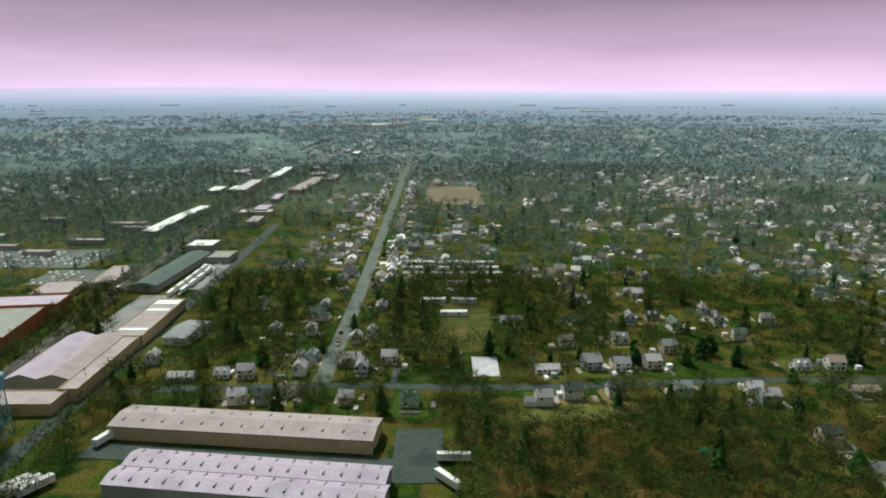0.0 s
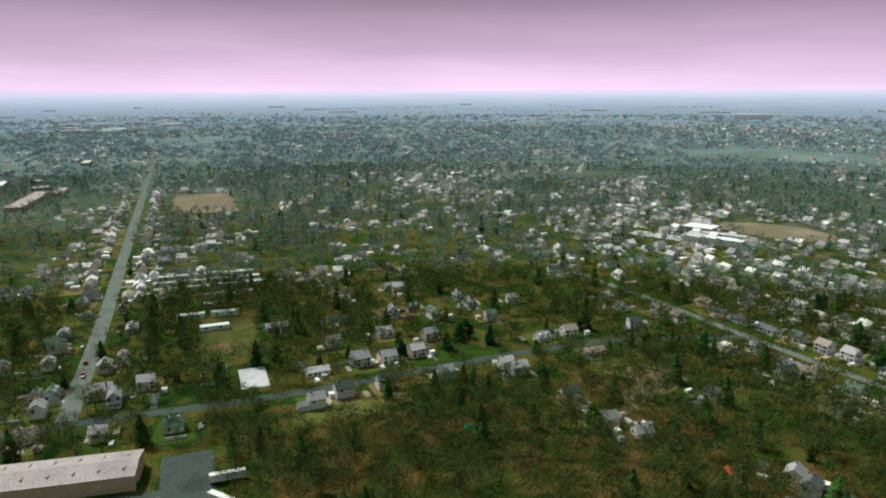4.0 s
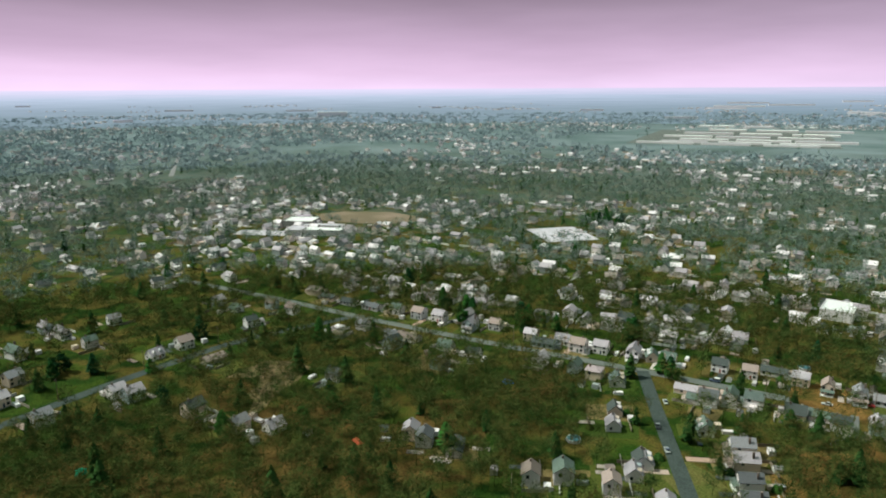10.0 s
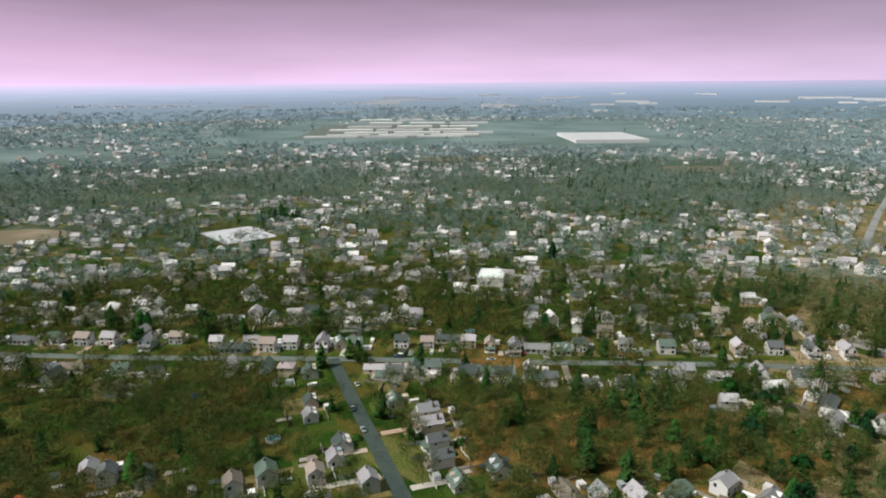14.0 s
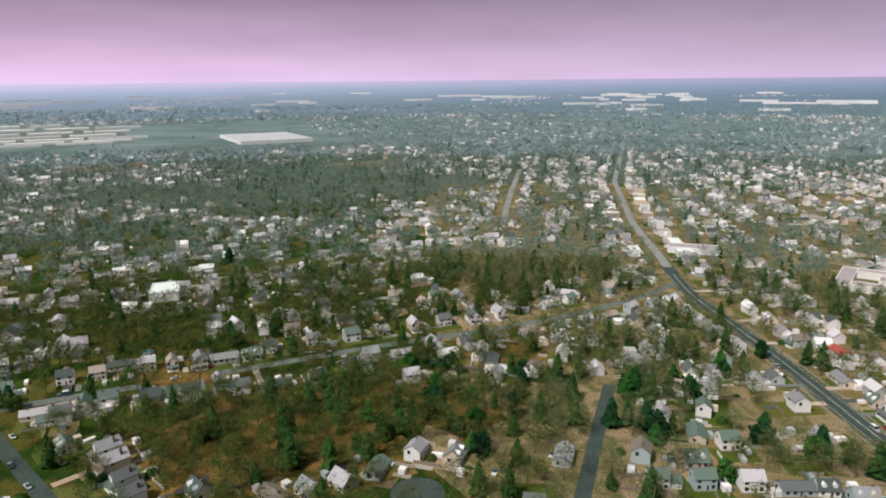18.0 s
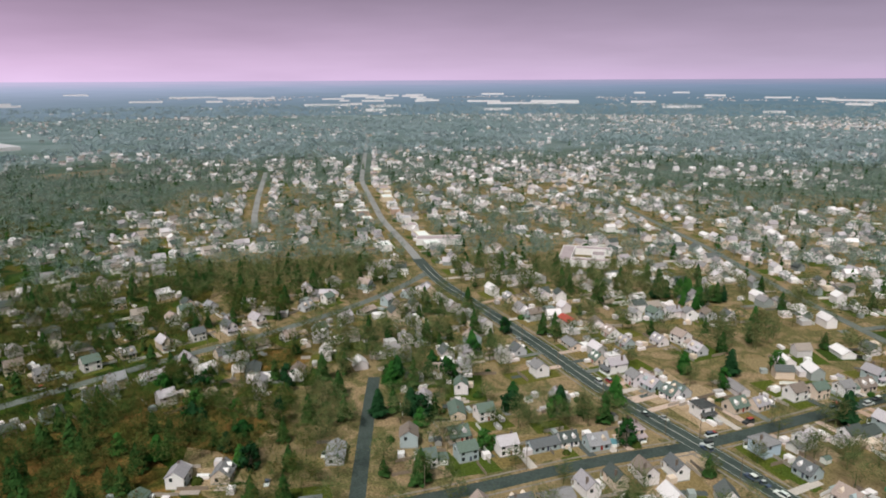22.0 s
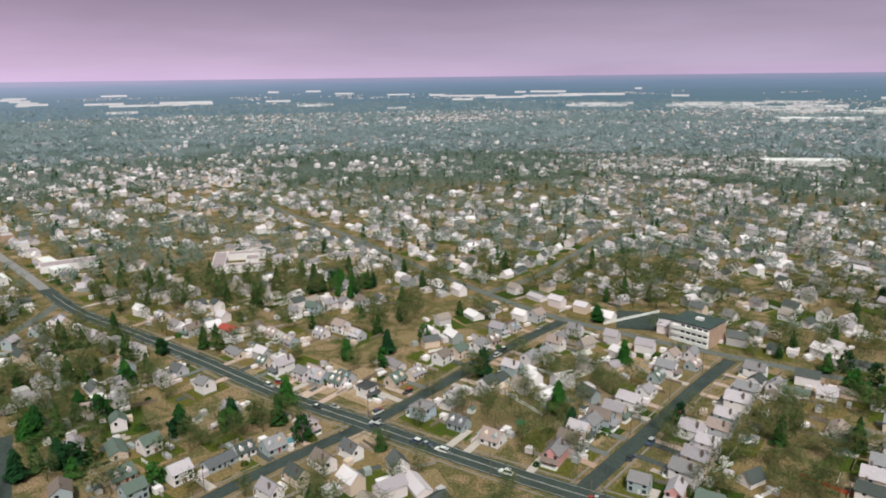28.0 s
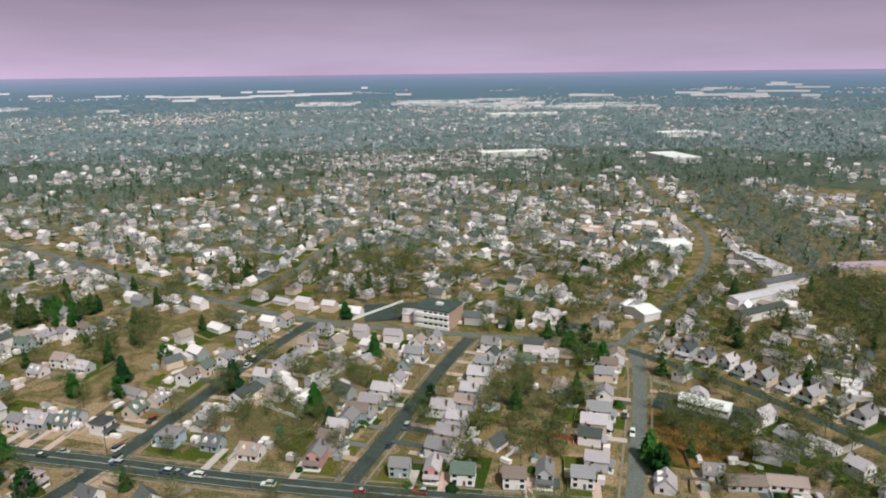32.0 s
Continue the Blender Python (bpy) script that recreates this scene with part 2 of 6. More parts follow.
M["roof_far"] = mat("far_house_roofs", even((0.40, 0.345, 0.39), (0.13, 0.135, 0.14), (0.52, 0.455, 0.51), (0.22, 0.18, 0.165), (0.66, 0.58, 0.64), (0.84, 0.76, 0.81), (0.34, 0.28, 0.26), (0.09, 0.10, 0.10), (0.28, 0.25, 0.27), (0.76, 0.68, 0.73)), 0.4, 0.9, "island", fine=0.15)
M["metal"] = mat("pale_lilac_sheet_metal_roof", spread((0.41, 0.31, 0.43), (0.48, 0.37, 0.50), (0.36, 0.275, 0.38)), 0.06, 0.6, fine=0.15, spec=0.2)
M["metal_white"] = mat("white_membrane_roof", spread((0.78, 0.76, 0.78), (0.84, 0.82, 0.84)), 0.05, 0.6, fine=0.1)
M["tan_roof"] = mat("weathered_pinkish_roof", spread((0.37, 0.29, 0.32), (0.45, 0.355, 0.385), (0.31, 0.245, 0.27)), 0.07, 0.8, fine=0.2)
M["tan_wall"] = mat("tan_block_wall", spread((0.50, 0.35, 0.245), (0.58, 0.41, 0.29)), 0.2, 0.85)
M["grey_wall"] = mat("grey_block_wall", spread((0.30, 0.29, 0.28), (0.38, 0.36, 0.35)), 0.2, 0.85)
M["car"] = mat("car_paint", even((0.75, 0.75, 0.75), (0.04, 0.04, 0.045), (0.30, 0.31, 0.33), (0.78, 0.77, 0.76), (0.35, 0.03, 0.03), (0.06, 0.08, 0.14), (0.5, 0.5, 0.51)), 0.3, 0.3, "object", fine=0.05, spec=0.5)
M["tyre"] = mat("tyre_rubber", spread((0.02, 0.02, 0.02), (0.03, 0.03, 0.03)), 2.0, 0.9)
M["tarp"] = mat("blue_tarpaulin", spread((0.03, 0.17, 0.55), (0.05, 0.24, 0.66)), 0.5, 0.5)
M["green_tarp"] = mat("green_tarpaulin", spread((0.02, 0.28, 0.16), (0.03, 0.36, 0.2)), 0.5, 0.5)
M["redwood"] = mat("red_stained_fence", spread((0.42, 0.08, 0.04), (0.5, 0.11, 0.06)), 0.5, 0.8)
M["steel_blue"] = mat("pale_blue_painted_steel", spread((0.20, 0.36, 0.46), (0.26, 0.42, 0.52)), 0.5, 0.5)
M["water"] = mat("pool_water", spread((0.10, 0.24, 0.30), (0.14, 0.3, 0.36)), 0.5, 0.15, spec=0.5)
M["wood"] = mat("weathered_pole_wood", spread((0.14, 0.11, 0.085), (0.2, 0.16, 0.12)), 1.0, 0.9)
M["drive"] = mat("driveway_paving", even((0.50, 0.37, 0.33), (0.09, 0.10, 0.10), (0.58, 0.42, 0.37), (0.18, 0.18, 0.18), (0.46, 0.31, 0.25), (0.54, 0.46, 0.44)), 0.3, 0.9, "object", fine=0.25)
M["drive_far"] = mat("paving_of_far_gardens", even((0.40, 0.33, 0.31), (0.09, 0.10, 0.10), (0.46, 0.37, 0.34), (0.20, 0.20, 0.20), (0.34, 0.26, 0.22)), 0.3, 0.9, "island", fine=0.25)
M["shed_wall"] = mat("garden_shed_boards", even((0.70, 0.68, 0.68), (0.30, 0.22, 0.16), (0.5, 0.46, 0.42), (0.62, 0.6, 0.6)), 0.5, 0.8, "object")
M["fence"] = mat("weathered_fence_boards", even((0.42, 0.36, 0.33), (0.26, 0.20, 0.16), (0.70, 0.66, 0.66), (0.34, 0.29, 0.26), (0.20, 0.17, 0.15)), 0.5, 0.85, "island", fine=0.3)
M["ballast"] = mat("railway_ballast", spread((0.13, 0.11, 0.10), (0.18, 0.155, 0.14)), 0.15, 0.95)

# out of town the ground takes a painted blue-grey haze, with a ragged border
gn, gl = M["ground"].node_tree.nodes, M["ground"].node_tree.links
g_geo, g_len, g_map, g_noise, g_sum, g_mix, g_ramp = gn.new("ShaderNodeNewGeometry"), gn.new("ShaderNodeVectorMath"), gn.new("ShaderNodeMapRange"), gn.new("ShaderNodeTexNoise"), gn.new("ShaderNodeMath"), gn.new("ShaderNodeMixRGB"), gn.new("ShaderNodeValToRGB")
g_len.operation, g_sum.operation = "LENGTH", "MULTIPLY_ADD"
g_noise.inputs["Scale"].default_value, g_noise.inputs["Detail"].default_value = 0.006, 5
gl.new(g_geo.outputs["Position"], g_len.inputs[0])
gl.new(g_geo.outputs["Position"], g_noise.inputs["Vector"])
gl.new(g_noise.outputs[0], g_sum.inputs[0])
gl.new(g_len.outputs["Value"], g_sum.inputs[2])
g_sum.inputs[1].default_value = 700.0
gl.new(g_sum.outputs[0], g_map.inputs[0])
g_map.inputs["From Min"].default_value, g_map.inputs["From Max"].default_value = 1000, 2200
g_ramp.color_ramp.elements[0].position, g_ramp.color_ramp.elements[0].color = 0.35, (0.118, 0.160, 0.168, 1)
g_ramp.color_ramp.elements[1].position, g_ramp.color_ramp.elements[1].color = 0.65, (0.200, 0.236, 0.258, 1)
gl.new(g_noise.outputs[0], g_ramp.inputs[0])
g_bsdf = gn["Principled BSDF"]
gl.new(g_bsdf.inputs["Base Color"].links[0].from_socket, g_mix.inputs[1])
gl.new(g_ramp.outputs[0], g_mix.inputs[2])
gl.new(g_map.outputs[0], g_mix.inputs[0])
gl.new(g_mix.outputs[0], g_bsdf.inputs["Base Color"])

# distant land beyond the modelled ground: haze painted on as self-lit bands
hz = bpy.data.materials.new("hazy_distance")
hz.use_nodes = True
hn, hl = hz.node_tree.nodes, hz.node_tree.links
hn.clear()
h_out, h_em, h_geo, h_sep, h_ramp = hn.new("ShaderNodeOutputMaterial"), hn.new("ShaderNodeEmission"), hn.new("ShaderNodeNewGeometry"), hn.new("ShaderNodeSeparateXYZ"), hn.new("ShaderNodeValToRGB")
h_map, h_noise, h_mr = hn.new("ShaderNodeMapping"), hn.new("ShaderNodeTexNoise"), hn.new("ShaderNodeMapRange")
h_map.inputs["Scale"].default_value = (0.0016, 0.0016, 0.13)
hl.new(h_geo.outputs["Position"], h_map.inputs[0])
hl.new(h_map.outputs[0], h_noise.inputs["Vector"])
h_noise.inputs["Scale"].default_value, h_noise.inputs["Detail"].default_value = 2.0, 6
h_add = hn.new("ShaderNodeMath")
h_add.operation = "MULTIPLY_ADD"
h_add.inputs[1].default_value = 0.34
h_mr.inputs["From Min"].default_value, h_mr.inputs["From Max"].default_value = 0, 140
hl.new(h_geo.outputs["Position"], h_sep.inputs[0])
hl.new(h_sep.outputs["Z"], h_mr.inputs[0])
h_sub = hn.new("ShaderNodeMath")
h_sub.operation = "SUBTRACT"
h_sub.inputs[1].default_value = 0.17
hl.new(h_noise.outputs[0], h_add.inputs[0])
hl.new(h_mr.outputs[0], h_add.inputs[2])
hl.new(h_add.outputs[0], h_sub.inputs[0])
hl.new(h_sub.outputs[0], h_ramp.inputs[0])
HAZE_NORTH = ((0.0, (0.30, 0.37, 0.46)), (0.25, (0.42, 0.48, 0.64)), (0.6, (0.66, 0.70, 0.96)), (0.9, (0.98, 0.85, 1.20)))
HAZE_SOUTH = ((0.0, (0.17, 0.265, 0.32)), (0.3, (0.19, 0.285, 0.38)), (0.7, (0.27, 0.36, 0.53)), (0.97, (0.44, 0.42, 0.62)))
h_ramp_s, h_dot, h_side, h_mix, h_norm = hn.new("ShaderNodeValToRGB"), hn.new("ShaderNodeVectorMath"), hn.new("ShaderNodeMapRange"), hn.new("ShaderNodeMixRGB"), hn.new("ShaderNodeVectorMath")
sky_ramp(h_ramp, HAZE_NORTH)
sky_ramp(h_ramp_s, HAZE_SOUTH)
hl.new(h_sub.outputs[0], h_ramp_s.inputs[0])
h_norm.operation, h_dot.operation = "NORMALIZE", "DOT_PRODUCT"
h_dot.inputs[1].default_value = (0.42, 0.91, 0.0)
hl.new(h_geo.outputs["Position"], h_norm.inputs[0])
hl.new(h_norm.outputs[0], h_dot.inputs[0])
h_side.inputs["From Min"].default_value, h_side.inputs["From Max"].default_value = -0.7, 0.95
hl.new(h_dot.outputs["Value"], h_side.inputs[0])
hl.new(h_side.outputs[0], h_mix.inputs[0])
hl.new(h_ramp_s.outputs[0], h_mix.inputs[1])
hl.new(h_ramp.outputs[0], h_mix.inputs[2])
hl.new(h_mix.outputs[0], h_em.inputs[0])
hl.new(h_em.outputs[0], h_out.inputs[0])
M["haze"] = hz


# ---- small mesh kit ----
def mesh_of(bm, name, mats):
    me = bpy.data.meshes.new(name)
    bm.to_mesh(me)
    bm.free()
    for m in mats if isinstance(mats, (list, tuple)) else [mats]:
        me.materials.append(m)
    return me


def part(name, bm, material, parent=None, label=""):
    ob = new(name, mesh_of(bm, name, material))
    if parent:
        ob.parent = parent
    return tagged(ob, label)


def box(bm, x0, x1, y0, y1, z0, z1, slot=0):
    v = [bm.verts.new(p) for p in ((x0, y0, z0), (x1, y0, z0), (x1, y1, z0), (x0, y1, z0), (x0, y0, z1), (x1, y0, z1), (x1, y1, z1), (x0, y1, z1))]
    for f in ((0, 3, 2, 1), (4, 5, 6, 7), (0, 1, 5, 4), (1, 2, 6, 5), (2, 3, 7, 6), (3, 0, 4, 7)):
        bm.faces.new([v[i] for i in f]).material_index = slot
    return bm


def boxed(*a):
    return box(bmesh.new(), *a)


def prism(bm, outline, axis, a, b, slot=0):
    """Pushes a closed outline of (u, z) along x or y, from a to b."""
    lay = (lambda u, z, w: (w, u, z)) if axis == "x" else (lambda u, z, w: (u, w, z))
    p, q = [bm.verts.new(lay(u, z, a)) for u, z in outline], [bm.verts.new(lay(u, z, b)) for u, z in outline]
    n = len(outline)
    faces = [bm.faces.new(p), bm.faces.new(q)] + [bm.faces.new((p[i], p[(i + 1) % n], q[(i + 1) % n], q[i])) for i in range(n)]
    for f in faces:
        f.material_index = slot
    bmesh.ops.recalc_face_normals(bm, faces=faces)
    return bm


def tube(bm, p, q, r0, r1, n=6, slot=0):
    p, q = Vector(p), Vector(q)
    d = (q - p).normalized()
    s = d.orthogonal().normalized()
    t = d.cross(s)
    a = [bm.verts.new(p + (s * math.cos(k * math.tau / n) + t * math.sin(k * math.tau / n)) * r0) for k in range(n)]
    b = [bm.verts.new(q + (s * math.cos(k * math.tau / n) + t * math.sin(k * math.tau / n)) * r1) for k in range(n)]
    for k in range(n):
        bm.faces.new((a[k], a[(k + 1) % n], b[(k + 1) % n], b[k])).material_index = slot
    bm.faces.new(b).material_index = slot
    return bm


def raw_mesh(name, verts, quads, mats, slots=None):
    """One mesh from arrays of corners and four-cornered faces."""
    me = bpy.data.meshes.new(name)
    n, k = len(verts), len(quads)
    me.vertices.add(n)
    me.vertices.foreach_set("co", np.asarray(verts, np.float32).ravel())
    sides = len(quads[0])
    me.loops.add(k * sides)
    me.loops.foreach_set("vertex_index", np.asarray(quads, np.int32).ravel())
    me.polygons.add(k)
    me.polygons.foreach_set("loop_start", np.arange(0, k * sides, sides, dtype=np.int32))
    for m in mats:
        me.materials.append(m)
    if slots is not None:
        me.polygons.foreach_set("material_index", np.asarray(slots, np.int32))
    me.polygons.foreach_set("use_smooth", np.zeros(k, bool))
    me.update(calc_edges=True)
    return me


# ---- ground and distance ----
FLAT, REACH, EYE = 2600.0, 1850.0, 140.0


def far_off(x, y):
    """Beyond the flat town the land climbs gently to the skyline: the place, height and scale of what lies out at (x, y)."""
    d = math.hypot(x, y)
    if d <= FLAT:
        return x, y, 0.0, 1.0
    k = (FLAT + REACH * (1 - math.exp(-(d - FLAT) / REACH))) / d
    return x * k, y * k, EYE * (1 - k), k


def ring_sheet(bm, radii, lift, n=144):
    """A round sheet of land with its rings at these distances."""
    rows = []
    for d in radii:
        row = []
        for i in range(n):
            a = i * math.tau / n
            x, y, z, _ = far_off(d * math.sin(a), d * math.cos(a))
            row.append(bm.verts.new((x, y, z + lift(math.degrees((a + math.pi) % math.tau - math.pi), d))))
        rows.append(row)
    for lo_row, hi_row in zip(rows, rows[1:]):
        for i in range(n):
            bm.faces.new((lo_row[i], hi_row[i], hi_row[(i + 1) % n], lo_row[(i + 1) % n]))
    return rows


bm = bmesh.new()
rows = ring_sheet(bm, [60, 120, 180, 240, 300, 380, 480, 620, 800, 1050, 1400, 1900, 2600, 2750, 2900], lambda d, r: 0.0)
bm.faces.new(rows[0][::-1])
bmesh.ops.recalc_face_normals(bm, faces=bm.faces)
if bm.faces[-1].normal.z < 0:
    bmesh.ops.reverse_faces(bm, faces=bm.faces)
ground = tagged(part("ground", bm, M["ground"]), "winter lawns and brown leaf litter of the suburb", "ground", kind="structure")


def hills(d, r):
    if r < 20000:
        return 0.0
    return 1.2 * noise.noise(Vector((math.sin(radians(d)) * 7, math.cos(radians(d)) * 7, 0))) + 17 * math.exp(-((d + 18) / 8) ** 2) + 11 * math.exp(-((d + 31) / 12) ** 2)


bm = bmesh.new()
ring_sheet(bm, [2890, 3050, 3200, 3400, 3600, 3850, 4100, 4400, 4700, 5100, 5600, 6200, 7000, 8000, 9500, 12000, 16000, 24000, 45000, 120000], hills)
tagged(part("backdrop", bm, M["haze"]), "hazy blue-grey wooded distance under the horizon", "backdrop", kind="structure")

# ---- roads ----
K = 1.22  # the plan below is drawn at 1 : 1.22

STREETS = {
    "north_avenue": (9, "grey_asphalt", [(-49, 258), (-48, 330), (-48, 400)]),
    "far_avenue": (9, "grey_asphalt", [(-48, 398), (-51, 700), (-57, 1605)]),
    "cross_street": (6.4, "asphalt", [(-150, 250), (-120, 252), (-41, 257), (15, 254), (60, 256), (120, 262), (182, 263), (244, 243)]),
    "second_avenue": (6.2, "grey_asphalt", [(230, 380), (240, 300), (244, 243), (251, 180), (264, 97), (275, 10), (285, -60), (290, -125), (299, -165), (312, -205), (330, -238)]),
    "spur_street": (6.2, "asphalt", [(264, 97), (239, 83), (196, 58), (165, 40), (110, 8)]),
    "side_street": (5.8, "asphalt", [(218, -131), (194, -114), (152, -85), (110, -58)]),
    "highway": (9.8, "asphalt", [(-130, -158), (-50, -165), (29, -173), (75, -179), (109, -186), (150, -192), (204, -207), (250, -218), (307, -230), (340, -243), (362, -252)]),
    "far_highway": (6.8, "old_asphalt", [(360, -251), (380, -260), (485, -302), (700, -408), (1255, -749), (1700, -985), (2161, -1188), (3050, -1620)]),
    "side_avenue": (6.4, "asphalt", [(142, -90), (132, -121), (124, -152), (110, -184), (102, -214), (95, -245), (86, -279), (75, -311)]),
    "middle_street": (6.6, "asphalt", [(36, -168), (28, -196), (18, -228), (12, -254), (-1, -292)]),
    "back_avenue": (5.8, "grey_asphalt", [(420, -520), (261, -427), (185, -375), (127, -340), (89, -318), (45, -305), (0, -296), (-66, -285)]),
    "third_street": (6.2, "grey_asphalt", [(-46, -165), (-56, -204), (-64, -236), (-70, -262), (-71, -282)]),
    "south_road": (4.8, "grey_asphalt", [(-66, -285), (-87, -318), (-127, -379), (-155, -441), (-172, -507), (-180, -700), (-210, -1100)]),
    "west_road": (5.6, "asphalt", [(-68, -279), (-102, -247), (-130, -203), (-150, -165)]),
    "frontage_road": (9, "asphalt", [(-138, 170), (-138, 250), (-140, 362), (-141, 440), (-146, 600)]),
    "far_road": (6.5, "old_asphalt", [(520, -205), (566, -223), (668, -269), (838, -349)]),
    "far_lane": (8, "old_asphalt", [(520, 860), (600, 980), (690, 1110)]),
    "branch_road": (4.8, "grey_asphalt", [(125, -340), (108, -378), (104, -420), (90, -520)]),
}


def dense(pts, step):
    out = []
    for (x0, y0), (x1, y1) in zip(pts, pts[1:]):
        k = max(1, int(math.hypot(x1 - x0, y1 - y0) / step))
        out += [(x0 + (x1 - x0) * i / k, y0 + (y1 - y0) * i / k) for i in range(k)]
    return np.array(out + [pts[-1]], float)


def smooth_line(pts, step=6):
    p = dense(pts, step)
    for _ in range(14):
        p[1:-1] = (p[:-2] + 2 * p[1:-1] + p[2:]) / 4
    return p


def ribbon(bm, line, a, b, z0, z1):
    """A strip along a line between the offsets a and b (to its left), with a top and two sides."""
    d = np.gradient(line, axis=0)
    d /= np.linalg.norm(d, axis=1)[:, None] + 1e-9
    nrm = np.stack([-d[:, 1], d[:, 0]], 1)
    last = None
    for p, q in zip(line, nrm):
        e, f = p + q * a, p + q * b
        row = [bm.verts.new((e[0], e[1], z0)), bm.verts.new((e[0], e[1], z1)), bm.verts.new((f[0], f[1], z1)), bm.verts.new((f[0], f[1], z0))]
        if last:
            for i in range(3):
                bm.faces.new((last[i], row[i], row[i + 1], last[i + 1]))
        last = row
    return bm


ROAD_LINES = {}
for i, (key, (width, mkey, pts)) in enumerate(STREETS.items()):
    line = smooth_line([(x * K, y * K) for x, y in pts])
    ROAD_LINES[key] = (line, width)
    top = 0.06 + 0.006 * i
    ob = part("road", ribbon(bmesh.new(), line, -width / 2, width / 2, -0.1, top), M[mkey])
    tagged(ob, {"asphalt": "worn dark asphalt street between the lawns", "grey_asphalt": "dusty grey asphalt street between the gardens"}.get(mkey, "pale worn asphalt road in the distance"), "road", kind="structure")
    if key in ("side_avenue", "middle_street", "third_street", "highway"):
        near = line[np.hypot(line[:, 0], line[:, 1]) < 420]
        for s in (-1, 1):
            w = width / 2 + 1.6
            ob = part("pavement", ribbon(bmesh.new(), near, s * w if s > 0 else -w - 0.9, w + 0.9 if s > 0 else -w, -0.1, 0.09), M["concrete"])
            tagged(ob, "narrow pale concrete footway beside the street", "pavement", kind="structure")
hl_line = ROAD_LINES["highway"][0]
hl_line = hl_line[np.hypot(hl_line[:, 0], hl_line[:, 1]) < 520]
for off in (-0.22, 0.22, -4.1, 4.1):
    tagged(part("lane_marking", ribbon(bmesh.new(), hl_line, off - 0.075, off + 0.075, 0.05, 0.115), M["paint"]), "worn pale line painted along the highway", "road marking", kind="structure")

# ---- what is taken: roads, houses and lots, on a grid of two-metre cells ----
HALF, CELL = 1500, 2.0
N = int(2 * HALF / CELL)
taken = np.zeros((N, N), np.uint8)


def mark(x, y, r, value=1):
    i0, i1 = int((x - r + HALF) / CELL), int((x + r + HALF) / CELL) + 1
    j0, j1 = int((y - r + HALF) / CELL), int((y + r + HALF) / CELL) + 1
    if i0 > 0 and j0 > 0 and i1 < N and j1 < N:
        taken[i0:i1, j0:j1] |= value


def is_taken(x, y, value=255):
    i, j = int((x + HALF) / CELL), int((y + HALF) / CELL)
    return 0 <= i < N and 0 <= j < N and bool(taken[i, j] & value)


for line, width in ROAD_LINES.values():
    for x, y in dense([tuple(p) for p in line], 2.0):
        mark(x, y, width / 2 + 4.5, 1)
        mark(x, y, width / 2 + 0.8, 8)


def nearest_street(x, y):
    best = (1e9, 0.0)
    for line, width in ROAD_LINES.values():
        d = np.hypot(line[:, 0] - x, line[:, 1] - y)
        k = int(d.argmin())
        if d[k] < best[0]:
            a, b = line[max(k - 1, 0)], line[min(k + 1, len(line) - 1)]
            t = math.atan2(b[1] - a[1], b[0] - a[0])
            side = (b[0] - a[0]) * (y - a[1]) - (b[1] - a[1]) * (x - a[0])
            best = (d[k], t if side > 0 else t + math.pi)
    return best


# ---- fields, lawns and yards ----
def patch(name, mkey, pts, label, category, z=0.02, wobble=0.0):
    """A thin sheet of another ground cover with an uneven rim."""
    p = dense(pts + [pts[0]], 8)[:-1]
    fr = 0.06 if wobble < 15 else 0.012
    bm = bmesh.new()
    top = []
    for x, y in p:
        dx, dy = noise.noise(Vector((x * fr, y * fr, 3))) * wobble, noise.noise(Vector((x * fr, y * fr, 9))) * wobble
        top.append(bm.verts.new((x + dx, y + dy, z)))
    f = bm.faces.new(top)
    ext = bmesh.ops.extrude_face_region(bm, geom=[f])
    for v in ext["geom"]:
        if isinstance(v, bmesh.types.BMVert):
            v.co.z = -0.1
    bmesh.ops.recalc_face_normals(bm, faces=bm.faces)
    return tagged(part(name, bm, M[mkey]), label, category, kind="structure")


def sized(cx, cy, w, d, yaw=0.0):
    cx, cy, w, d = cx * K, cy * K, w * K, d * K
    c, s = math.cos(radians(yaw)), math.sin(radians(yaw))
    return [(cx + c * u - s * v, cy + s * u + c * v) for u, v in ((-w / 2, -d / 2), (w / 2, -d / 2), (w / 2, d / 2), (-w / 2, d / 2))]


def mark_area(cx, cy, w, d, yaw):
    c, s = math.cos(radians(yaw)), math.sin(radians(yaw))
    for u in np.arange(-w / 2, w / 2, 3):
        for v in np.arange(-d / 2, d / 2, 3):
            mark((cx + c * u - s * v) * K, (cy + s * u + c * v) * K, 2, 17)


